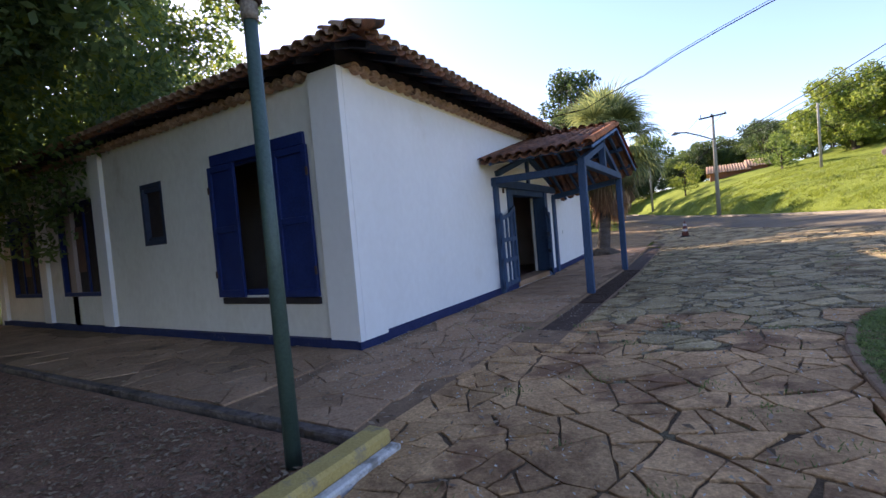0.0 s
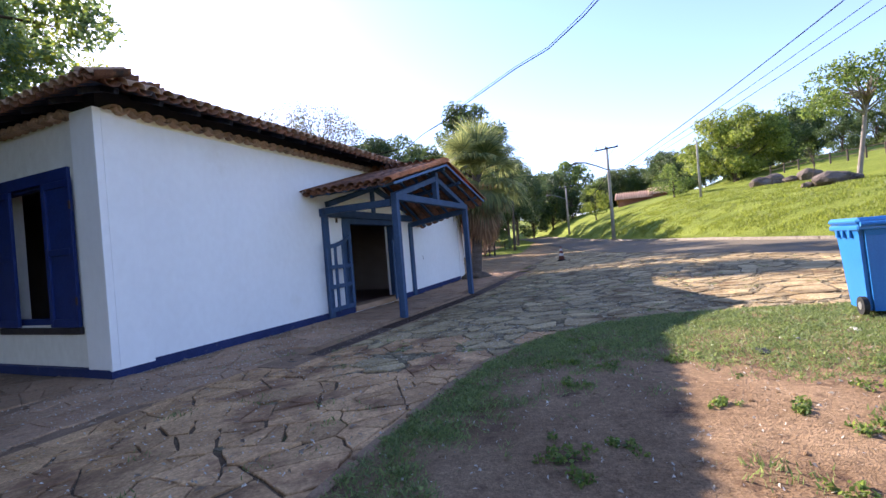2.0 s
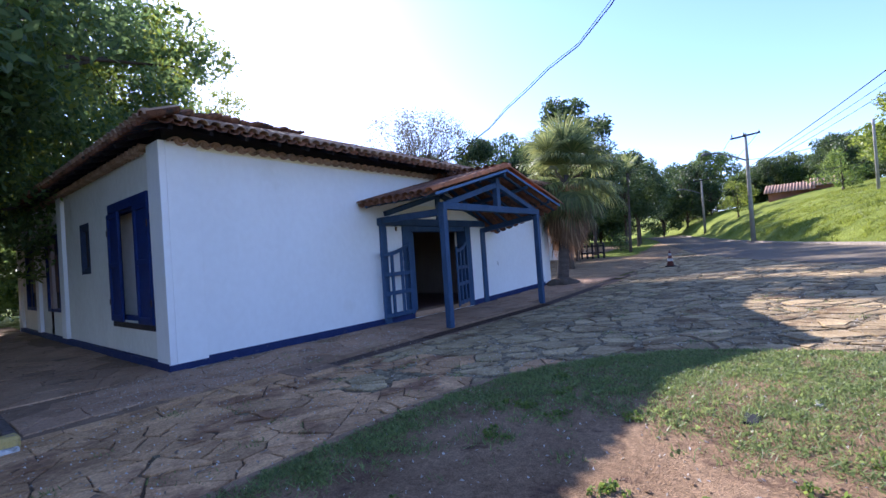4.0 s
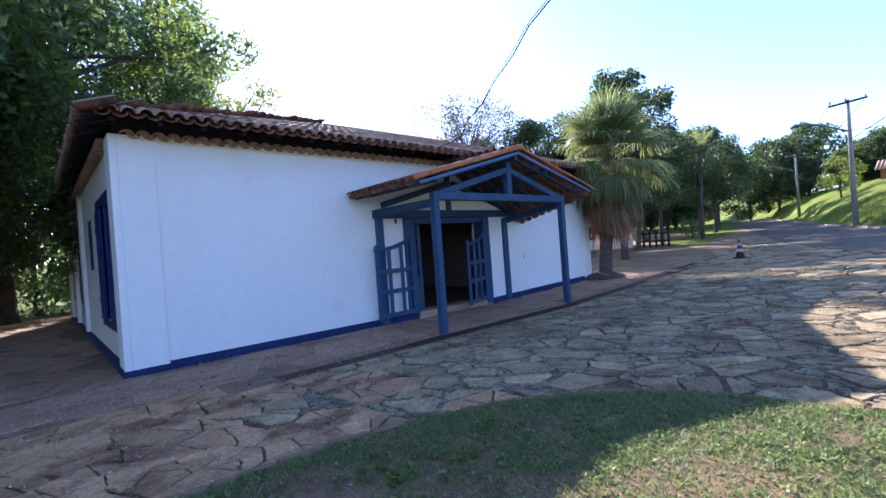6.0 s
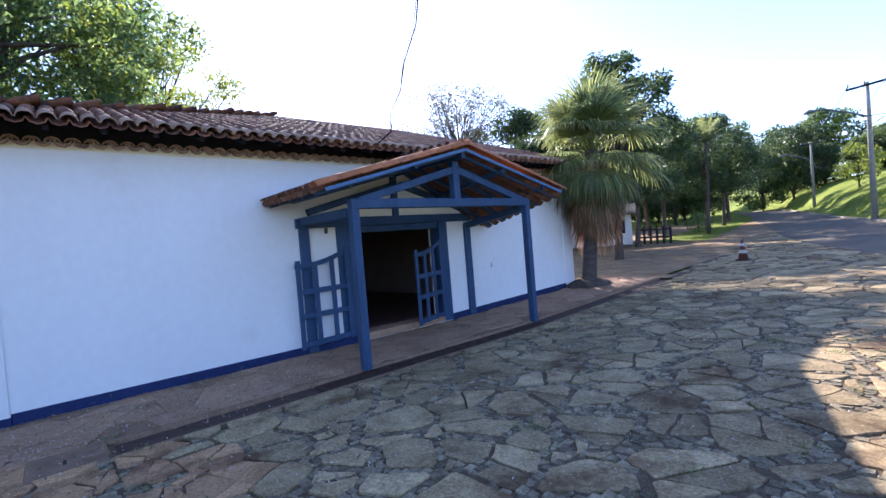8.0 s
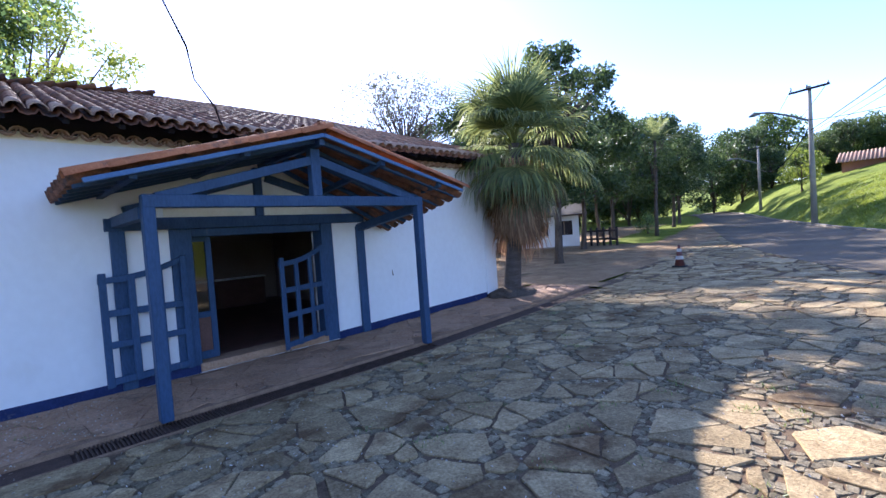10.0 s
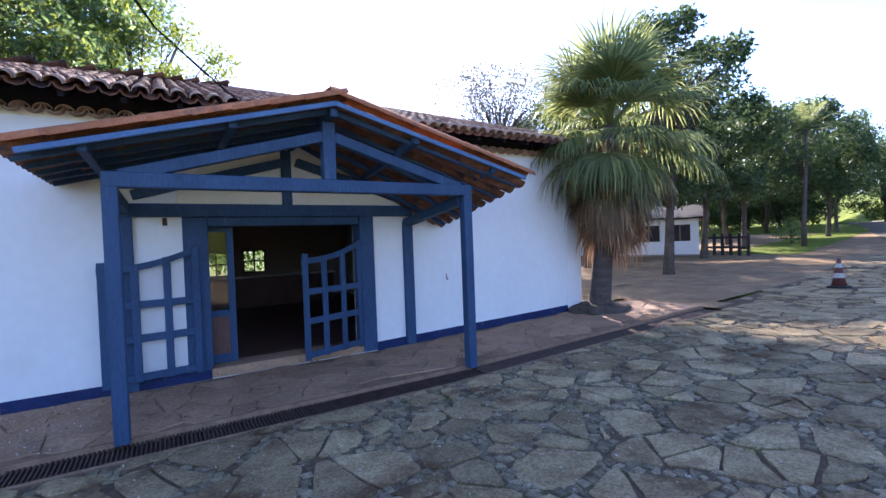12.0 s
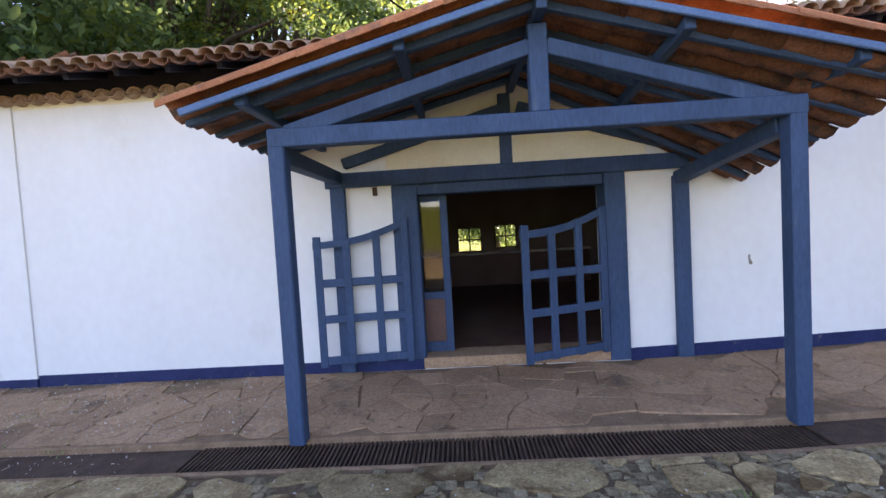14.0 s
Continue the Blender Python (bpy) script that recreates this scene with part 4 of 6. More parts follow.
wire("power_line", "thick black cable slung between poles", (-2.92, 43.5, 7.2), (4.52, 48.9, 9.2), 0.5, 0.02)
wire("power_line", "thick black cable slung between poles", (-2.92, 43.5, 6.9), (-10.4, 71.2, 6.9), 1.3, 0.025)

cone = thing("traffic_cone", "faded orange and white traffic cone on the street", "traffic cone", (-4.66, 25.3, low(-4.66, 25.3)))
cx, cy, cz = -4.66, 25.3, low(-4.66, 25.3) - 0.01
part("base", box((cx - 0.2, cy - 0.2, cz), (cx + 0.2, cy + 0.2, cz + 0.05), 0.015), RUBBER, cone)
part("cone_body", tube([(cx, cy, cz + 0.05), (cx, cy, cz + 0.75)], [0.16, 0.03], 16), CONEORANGE, cone, smooth=True)
for z0, z1 in ((0.26, 0.38), (0.52, 0.62)):
    f = lambda z: 0.162 + (0.03 - 0.16) * (z - 0.05) / 0.7
    part("band", tube([(cx, cy, cz + z0), (cx, cy, cz + z1)], [f(z0) + 0.002, f(z1) + 0.002], 16, None, False), CONEWHITE, cone, "dull white band", smooth=True)

# wheeled bin
bx, by = 1.50, 8.15
bz = land(bx, by) + 0.02
wbin = thing("wheeled_bin", "bright blue plastic wheeled rubbish bin on the grass", "rubbish bin", (bx, by, bz))
bm = bmesh.new()
ring = []
for z, w, d in ((0.04, 0.22, 0.26), (0.86, 0.28, 0.34), (0.94, 0.30, 0.37)):
    ring.append([bm.verts.new((bx + sx * w, by + sy * d, bz + z)) for sx, sy in ((-1, -1), (1, -1), (1, 1), (-1, 1))])
bm.faces.new(ring[0][::-1])
for a, b in zip(ring, ring[1:]):
    for k in range(4):
        bm.faces.new((a[k], a[(k + 1) % 4], b[(k + 1) % 4], b[k]))
bmesh.ops.bevel(bm, geom=[e for e in bm.edges if abs(e.verts[0].co.z - e.verts[1].co.z) > 0.05], offset=0.04, segments=2, affect="EDGES")
part("body", bm, BINBLUE, wbin)
part("rim", box((bx - 0.32, by - 0.39, bz + 0.92), (bx + 0.32, by + 0.39, bz + 0.98), 0.015), BINBLUE, wbin)
part("lid", box((bx - 0.33, by - 0.40, bz + 0.985), (bx + 0.33, by + 0.40, bz + 1.06), 0.03), BINBLUE, wbin)
part("lid_hinge", tube([(bx - 0.3, by - 0.41, bz + 0.99), (bx + 0.3, by - 0.41, bz + 0.99)], 0.025, 8), BINBLUE, wbin)
for o in (-0.16, 0.02, 0.18):
    part("rib", box((bx - 0.315, by + o, bz + 0.84), (bx - 0.27, by + o + 0.05, bz + 0.93), 0.005), BINBLUE, wbin)
for o in (-0.27, 0.27):
    wh = part("wheel", tube([(bx + o - 0.025, by - 0.24, bz + 0.10), (bx + o + 0.025, by - 0.24, bz + 0.10)], 0.10, 18), RUBBER, wbin)
    part("hub", tube([(bx + o - 0.03, by - 0.24, bz + 0.10), (bx + o + 0.03, by - 0.24, bz + 0.10)], 0.045, 12), GREYMETAL, wh)


# ---- trees ----
def leaves(name, centres, spread, n, size, material, parent, seed, droop=0.0, slim=0.45):
    """A crown of n small leaves round the given clumps, one mesh."""
    r = np.random.RandomState(seed)
    c = np.array(centres)[r.randint(0, len(centres), n)]
    off = r.normal(0, 1, (n, 3))
    off /= np.maximum(np.linalg.norm(off, axis=1), 1e-6)[:, None]
    off *= (r.uniform(0.25, 1, (n, 1)) ** 0.6) * spread
    off[:, 2] *= 0.75
    p = c + off
    d = r.normal(0, 1, (n, 3))
    d[:, 2] -= droop
    d /= np.linalg.norm(d, axis=1)[:, None]
    w = np.cross(d, r.normal(0, 1, (n, 3)))
    w /= np.linalg.norm(w, axis=1)[:, None]
    L = size * r.uniform(0.6, 1.3, (n, 1))
    q = np.empty((n, 4, 3))
    q[:, 0], q[:, 1], q[:, 2], q[:, 3] = p - d * L * 0.5, p + w * L * slim * 0.5, p + d * L * 0.5, p - w * L * slim * 0.5
    me = bpy.data.meshes.new(name)
    me.vertices.add(4 * n)
    me.vertices.foreach_set("co", q.ravel())
    me.loops.add(4 * n)
    me.loops.foreach_set("vertex_index", np.arange(4 * n, dtype=np.int32))
    me.polygons.add(n)
    me.polygons.foreach_set("loop_start", np.arange(0, 4 * n, 4, dtype=np.int32))
    me.update(calc_edges=True)
    me.materials.append(material)
    return link(new(name, me), parent)


def tree(label, at, h, crown_r, crown_low, n, size, material, seed, trunk_r=0.18, lean=(0, 0), clumps=26, spread=0.9, limbs=9, group="", squash=1.0, second=None, bark=None):
    """A tree: a bent tapering trunk, forking limbs, leaf clumps in an uneven crown with gaps."""
    r = random.Random(seed)
    x, y, z = at
    t = thing("tree", label, "tree", at, group)
    fork = crown_low * 0.9
    top = Vector((x + lean[0], y + lean[1], z + h * 0.8))
    base = Vector((x, y, z - 0.2))
    mid = base.lerp(top, fork / (h * 0.8)) + Vector((r.uniform(-0.2, 0.2), r.uniform(-0.2, 0.2), 0))
    bm = tube([base, base + Vector((0, 0, 0.35)), base.lerp(mid, 0.6), mid, mid.lerp(top, 0.5), top], [trunk_r * 1.5, trunk_r, trunk_r * 0.85, trunk_r * 0.75, trunk_r * 0.45, trunk_r * 0.15], 9)
    cen = []
    cz0 = z + crown_low
    for k in range(clumps):
        a, u = r.uniform(0, math.tau), r.random()
        zz = cz0 + (h - crown_low) * (0.08 + 0.86 * u)
        prof = math.sin(math.pi * min(max(0.12 + 0.8 * u, 0), 1)) ** 0.6
        rad = crown_r * prof * math.sqrt(r.uniform(0.1, 1.0)) * squash
        cen.append(Vector((x + lean[0] * u + math.cos(a) * rad, y + lean[1] * u + math.sin(a) * rad, zz)))
    for c in sorted(cen, key=lambda c: -(c - mid).length)[:limbs] + cen[:limbs // 2]:
        s = mid.lerp(top, r.uniform(0, 0.6))
        k = s.lerp(c, 0.5) + Vector((r.uniform(-0.3, 0.3), r.uniform(-0.3, 0.3), r.uniform(0.0, 0.5)))
        tube([s, k, c], [trunk_r * 0.42, trunk_r * 0.25, trunk_r * 0.06], 6, bm)
    part("trunk", bm, bark or BARK, t, smooth=True)
    leaves("crown", [tuple(c) for c in cen], spread, n, size, material, t, seed)
    if second:
        leaves("crown", [tuple(c + Vector((0, 0, 0.25))) for c in cen[: len(cen) // 2]], spread * 0.9, n // 3, size, second, t, seed + 7)
    return t


tree("tall dark leafy tree rising behind the house", (-22.5, 3.6, 0), 16.5, 7.8, 2.4, 60000, 0.25, LEAF_DARK, 3, 0.4, clumps=170, spread=1.45, limbs=34, second=LEAF_MID)
# LEAF_BRIGHT second crowns below paint sunlit leaves into the dark trees
tree("tall leafy tree leaning over the end of the roof", (-17.0, 2.3, 0), 14.2, 7.4, 4.2, 48000, 0.2, LEAF_DARK, 4, 0.32, lean=(0.3, 1.7), clumps=150, spread=1.0, limbs=30, second=LEAF_BRIGHT)
tree("bright leafy tree with thin branches behind the house", (-22.6, 10.0, 0), 11.6, 4.2, 4.5, 15000, 0.19, LEAF_BRIGHT, 5, 0.2, clumps=80, spread=0.85, limbs=36)
tree("low dark tree hanging over the earth bed", (-16.4, 2.7, 0), 8.4, 4.1, 1.2, 32000, 0.17, LEAF_DARK, 8, 0.2, clumps=80, spread=0.85, limbs=14, second=LEAF_BRIGHT)
tree("dark leafy tree beyond the earth bed", (-24.0, -3.0, 0), 14, 6.0, 1.0, 30000, 0.3, LEAF_DARK, 9, 0.35, clumps=80, spread=1.5, limbs=12, second=LEAF_BRIGHT)
# two unseen trees, added to hold sky light off the side wall and bed
for k, (x, y) in enumerate(((-7.5, -9.5), (-17.0, -11.0))):
    tree("unseen leafy tree added to shade the side wall and bed", (x, y, 0), 14, 7.0, 1.2, 26000, 0.42, LEAF_DARK, 100 + k, 0.35, clumps=80, spread=1.6, limbs=10, group="shade trees")
tree("leafy tree closing the view behind the house", (-28, 14, 0), 9, 5.0, 0.6, 12000, 0.3, LEAF_DARK, 10, 0.3, clumps=50, spread=1.4, limbs=10, second=LEAF_MID)
tree("grey half-bare tree behind the roof", (-23.0, 29.3, 0.5), 12.2, 5.6, 5.0, 13000, 0.17, LEAF_GREY, 11, 0.13, clumps=120, spread=0.9, limbs=75)
tree("broad overhanging shade tree beside the house", (-13.0, -3.4, 0), 13, 8.6, 3.0, 52000, 0.28, LEAF_DARK, 15, 0.4, clumps=110, spread=1.5, limbs=22, second=LEAF_MID)
tree("leaning dark street tree with an open top beside the white building", (-10.07, 26.7, 0.35), 9.5, 2.9, 2.4, 11000, 0.20, LEAF_STREET, 13, 0.2, lean=(0.3, 0.3), clumps=62, spread=0.62, limbs=24, second=LEAF_WOOD, group="street trees")
for k, (x, y, h, r) in enumerate(((-17.0, 30.5, 9.0, 3.4), (-14.6, 27.6, 6.6, 2.6), (-19.5, 35.5, 10.5, 3.6), (-27, 37, 11.0, 4.0), (-12.4, 33.4, 8.4, 3.2), (-13.4, 39.6, 8.6, 3.2), (-13.3, 47.4, 9.0, 3.4), (-13.6, 52.4, 9.0, 3.2), (-16.5, 44, 9.5, 3.6), (-15.5, 60, 10, 4), (-18, 68, 10, 4))):
    tree("leafy dark green street tree with a slim trunk", (x, y, low(x, y)), h, r * 1.08, 2.5, 9500, 0.23, (LEAF_STREET, LEAF_WOOD)[k % 2], 20 + k, 0.16, clumps=38, spread=0.95, limbs=10,
         group="street trees", second=LEAF_WOOD if k % 2 == 0 else LEAF_STREET)

# woods on the hill and at the end of the road
protos = [tree("leafy tree in the far woods", (-60 - 12 * k, 150, 2), 12, 5.0, 0.3, 5200, 0.48, (LEAF_STREET, LEAF_WOOD, LEAF_MID)[k % 3], 40 + k, 0.25, clumps=46, spread=1.5, limbs=8,
               group="far woods", second=(LEAF_WOOD, LEAF_MID, LEAF_WOOD)[k % 3]) for k in range(4)]
wr = random.Random(77)
spots = []
for k in range(34):
    spots.append((wr.uniform(-42, 4), wr.uniform(86, 118), wr.uniform(0.7, 1.0)))
for k in range(22):
    spots.append((wr.uniform(4, 64), wr.uniform(80, 108), wr.uniform(0.5, 0.75)))
for k in range(14):
    spots.append((wr.uniform(-44, -22), wr.uniform(52, 82), wr.uniform(0.8, 1.1)))
for k in range(14):
    spots.append((wr.uniform(-12, 8), wr.uniform(84, 96), wr.uniform(0.5, 0.62)))
for k in range(16):
    spots.append((wr.uniform(3, 40), wr.uniform(76, 90), wr.uniform(0.5, 0.7)))
for x, y in ((10.5, 67), (16, 66), (13, 72), (8, 74), (22, 70)):
    spots.append((x, y, wr.uniform(0.36, 0.46)))
for x, y, sc in spots:
    sc *= 0.68 if -9 < x < 4 and y > 80 else 1.0
    copy_thing(wr.choice(protos[:3] if y > 80 else protos), Matrix.Translation((x, y, land(x, y) - 0.2)) @ Matrix.Rotation(wr.uniform(0, 6.28), 4, "Z") @ Matrix.Diagonal((sc, sc, sc * wr.uniform(0.9, 1.1), 1)))
tree("spreading flat-crowned tree on the hill", (12.4, 39.2, land(12.4, 39.2)), 7.4, 3.9, 4.3, 5600, 0.24, LEAF_MID, 61, 0.15, lean=(0.8, 0), clumps=40, spread=0.85, limbs=20, bark=PALEBARK)
tree("broad sunlit yellow-green tree on the hill", (10.4, 66, land(10.4, 66)), 8.2, 6.0, 0.4, 17000, 0.34, LEAF_BRIGHT, 66, 0.3, clumps=70, spread=1.3, limbs=12, second=LEAF_MID)
tree("thin young tree planted on the grass slope", (9.4, 37.5, land(9.4, 37.5)), 2.6, 0.7, 1.4, 160, 0.12, LEAF_MID, 62, 0.035, clumps=10, spread=0.3, limbs=6)
tree("round green shrub beside the red house", (-6.0, 66, land(-6.0, 66)), 4.0, 1.8, 0.4, 2200, 0.25, LEAF_BRIGHT, 63, 0.1, clumps=22, spread=0.7, limbs=4)
tree("dull green shrub on the hill crest", (3.0, 58, land(3.0, 58)), 3.6, 2.6, 0.3, 2200, 0.25, LEAF_MID, 64, 0.1, clumps=22, spread=0.7, limbs=4)
tree("low clipped bush by the street", (-13.0, 44.8, low(-13, 44.8)), 1.5, 0.9, 0.1, 1500, 0.12, LEAF_DARK, 65, 0.06, clumps=16, spread=0.4, limbs=3)

for k, (x, y) in enumerate(((-26.5, 4.6), (-27.0, 8.2), (-26.0, 1.2), (-31, 1), (-33, 7), (-30, -7), (-27, -12), (-36, 14), (-30, 20), (-20, -9))):
    tree("dense dark bush closing the garden", (x, y, 0), 4.2, 3.0, 0.2, 6000, 0.22, LEAF_DARK, 90 + k, 0.12, clumps=34, spread=1.0, limbs=5, group="garden bushes", second=LEAF_MID)

# fan palm
px_, py_ = -7.33, 19.42
palm = thing("palm_tree", "fan palm with a shaggy skirt of dry fronds", "palm tree", (px_, py_, 0.1))
pt = [Vector((px_, py_, 0.0)), Vector((px_ + 0.05, py_, 0.35)), Vector((px_ + 0.16, py_ + 0.02, 1.3)), Vector((px_ + 0.32, py_ + 0.04, 2.6)), Vector((px_ + 0.42, py_ + 0.05, 4.4))]
part("trunk", tube(pt, [0.33, 0.25, 0.21, 0.20, 0.18], 14), PALMBARK, palm, "grey ringed palm trunk", smooth=True)
bm = bmesh.new()
bmesh.ops.create_icosphere(bm, subdivisions=3, radius=1.0)
for v in bm.verts:
    k = 1 + 0.28 * noise.noise(v.co * 2.2) + 0.12 * noise.noise(v.co * 6)
    v.co = Vector((px_ - 0.02 + v.co.x * 0.66 * k, py_ + v.co.y * 0.72 * k, 0.15 + max(v.co.z, -0.2) * 0.24 * k))
part("root_mound", bm, BARK, palm, "dark root mound", smooth=True)
pr_ = random.Random(5)
crown_at = pt[-1]


def fan(bm, hub, out, up, radius, n, arc, droop, width):
    """One fan leaf: narrow blades spread round its hub, split and hanging at their tips."""
    side = out.cross(up).normalized()
    for k in range(n):
        a = (k / (n - 1) - 0.5) * arc
        d = (out * math.cos(a) + side * math.sin(a)).normalized()
        L = radius * (0.75 + 0.25 * math.cos(a * 0.8)) * pr_.uniform(0.85, 1.1)
        w = (side * math.cos(a) - out * math.sin(a)) * width
        m1 = hub + d * L * 0.5 + up * 0.04
        m2 = m1 + (d * (1 - 0.45 * droop) + Vector((0, 0, -0.7 * droop))).normalized() * L * 0.28
        tip = m2 + (d * (1 - droop) + Vector((pr_.uniform(-0.15, 0.15), pr_.uniform(-0.15, 0.15), -1.5 * droop))).normalized() * L * 0.3
        v = [bm.verts.new(q) for q in (hub, m1 - w, m1 + w, m2 - w * 0.7, m2 + w * 0.7, tip)]
        bm.faces.new((v[0], v[1], v[2]))
        bm.faces.new((v[1], v[3], v[4], v[2]))
        bm.faces.new((v[3], v[5], v[4]))


def palm_leaf(start, a, el, stem, radius, droop, material, label=""):
    """A stalk that bows under its fan."""
    d = Vector((math.cos(a) * math.cos(el), math.sin(a) * math.cos(el), math.sin(el)))
    hub = start + d * stem - Vector((0, 0, 0.22 * droop * stem))
    bend = (d + Vector((0, 0, -0.55 * droop))).normalized()
    up = bend.cross(Vector((-math.sin(a), math.cos(a), 0))).normalized()
    up = up if up.z > 0 else -up
    bm = bmesh.new()
    tube([start, start.lerp(hub, 0.5) + Vector((0, 0, 0.10)), hub], [0.025, 0.018, 0.012], 5, bm)
    fan(bm, hub, bend, up, radius, 38, radians(pr_.uniform(170, 240)), droop, 0.026)
    part("frond", bm, material, palm, label)


for k in range(54):
    f = k / 53
    el = radians(86 - 98 * f ** 0.9 + pr_.uniform(-12, 12))
    palm_leaf(crown_at - Vector((0, 0, 0.9 * max(0.0, f - 0.3))), k * 2.399 + pr_.uniform(-0.5, 0.5), el, pr_.uniform(0.85, 1.4), pr_.uniform(1.1, 1.45),
              min(0.95, max(0.15, 0.22 + pr_.uniform(0.35, 0.75) * (1 - math.sin(el)))), FROND)
for k in range(44):
    f = k / 43
    old = DRYFROND if f > 0.3 else OLDFROND
    palm_leaf(crown_at - Vector((0, 0, 0.4 + 1.25 * f)), k * 2.399 + pr_.uniform(-0.5, 0.5), radians(-28 - 38 * f + pr_.uniform(-10, 10)), pr_.uniform(0.55, 0.95) * (1 - 0.35 * f), pr_.uniform(0.9, 1.2),
              pr_.uniform(0.75, 0.95), old, "dry golden hanging frond" if old is DRYFROND else "faded hanging frond")
sk = bmesh.new()
for k in range(4200):
    a = pr_.uniform(0, math.tau)
    lump = 0.8 + 0.4 * noise.noise((math.cos(a) * 2, math.sin(a) * 2, 4))
    z1 = pr_.uniform(2.1, 4.0)
    r0 = pr_.uniform(0.2, 0.5 + 0.28 * (z1 - 1.8)) * lump
    L = pr_.uniform(0.4, 1.2)
    c = Vector((px_ + 0.36, py_ + 0.04, 0))
    top = c + Vector((math.cos(a) * r0 * 0.85, math.sin(a) * r0 * 0.85, z1))
    tw = a + pr_.uniform(-0.12, 0.12)
    bot = c + Vector((math.cos(tw) * (r0 + 0.06), math.sin(tw) * (r0 + 0.06), max(z1 - L, 1.65 + 0.5 * lump + pr_.uniform(-0.25, 0.35))))
    w = Vector((-math.sin(a + pr_.uniform(-0.7, 0.7)), math.cos(a), 0)) * 0.014
    vs = [sk.verts.new(q) for q in (top - w, top + w, bot + w * 0.4, bot - w * 0.4)]
    sk.faces.new(vs)
part("dry_skirt", sk, DRYFROND, palm, "hanging skirt of dry golden fronds")

# feathery palm among the street trees
qx, qy = -11.3, 41.8
qz = low(qx, qy)
queen = thing("palm_tree", "slim feathery palm rising among the street trees", "palm tree", (qx, qy, qz))
qtop = Vector((qx + 0.2, qy, qz + 6.6))
part("trunk", tube([(qx, qy, qz - 0.2), (qx + 0.05, qy, qz + 2), (qx + 0.15, qy, qz + 4.5), qtop], [0.14, 0.11, 0.10, 0.09], 10), PALMBARK, queen, smooth=True)
for k in range(20):
    a, el = k * 2.399, radians(78 - 88 * k / 19)
    d = Vector((math.cos(a) * math.cos(el), math.sin(a) * math.cos(el), math.sin(el)))
    side = Vector((-math.sin(a), math.cos(a), 0))
    rib = [qtop + d * (2.3 * t) + Vector((0, 0, -0.95 * t * t * (1.2 - 0.5 * math.sin(el)))) for t in (0, 0.25, 0.5, 0.75, 1.0)]
    bm = tube(rib, [0.03, 0.024, 0.018, 0.012, 0.006], 4)
    for j in range(34):
        t = 0.12 + 0.88 * j / 33
        i = min(3, int(t * 4))
        p = rib[i].lerp(rib[i + 1], t * 4 - i)
        L = 0.5 * math.sin(math.pi * (0.12 + 0.8 * t)) + 0.08
        for sg in (-1, 1):
            e = p + side * (sg * L * 0.75) + d * (L * 0.35) + Vector((0, 0, pr_.uniform(-0.35, 0.1) * L))
            bm.faces.new([bm.verts.new(q) for q in (p - d * 0.02, e, p + d * 0.02)])
    part("frond", bm, FROND, queen)

# ---- farther buildings ----
ang = math.atan2(35.1 - 32.6, -13.7 + 17.8)
FB = Matrix.Translation((-13.6, 35.2, 0.5)) @ Matrix.Rotation(ang, 4, "Z")
fbld = thing("outbuilding", "low white outbuilding with dark windows under trees", "building", (-13.6, 35.2, 0.5))
wv = lambda lo, hi, b=0.0: box(lo, hi, b, None, FB)
fw = pierced(-9.0, 0.0, -0.2, 2.15, [(-8.2, -7.0, 0.9, 1.7), (-5.6, -4.2, 0.9, 1.8), (-3.0, -1.9, 0.9, 1.8), (-1.4, -0.4, 0.9, 1.8)], lambda u, z, n: (u, 0.3 * n, z))
bmesh.ops.transform(fw, matrix=FB, verts=fw.verts[:])
part("wall", fw, WHITE, fbld)
part("wall", wv((-0.3, 0.3, -0.2), (0, 5, 2.15)), WHITE, fbld)
part("wall", wv((-9.0, 4.7, -0.2), (-0.3, 5.0, 2.15)), WHITE, fbld)
part("base_band", wv((-9.0, -0.02, -0.2), (0.02, 0.0, 0.18)), CONCRETE, fbld)
for a, b in ((-8.2, -7.0), (-5.6, -4.2), (-3.0, -1.9), (-1.4, -0.4)):
    wn_ = part("window", wv((a, 0.12, 0.9), (b, 0.16, 1.8)), DARKWOOD, fbld, "dark window")
    part("window_frame", wv(((a + b) / 2 - 0.03, 0.08, 0.9), ((a + b) / 2 + 0.03, 0.12, 1.8)), SHELFWOOD, wn_)
rf = bmesh.new()
for pts in (((-9.5, -0.5, 2.1), (0.5, -0.5, 2.1), (0.5, 2.5, 2.9), (-9.5, 2.5, 2.9)), ((0.5, 5.5, 2.1), (-9.5, 5.5, 2.1), (-9.5, 2.5, 2.9), (0.5, 2.5, 2.9))):
    for dz in (0.0, 0.08):
        vs = [rf.verts.new(FB @ Vector((p[0], p[1], p[2] + dz))) for p in pts]
        rf.faces.new(vs)
part("roof", rf, DARKWOOD, fbld)
for o in (-4.9, -4.3):
    b_ = thing("waste_bin", "square red-brown waste bin by the white building", "waste bin", FB @ Vector((o, -0.6, 0)), "bins by the outbuilding")
    part("body", wv((o - 0.27, -0.9, -0.1), (o + 0.27, -0.4, 0.62), 0.03), REDDOOR, b_)
    part("lid", wv((o - 0.3, -0.93, 0.62), (o + 0.3, -0.37, 0.69), 0.02), REDDOOR, b_)

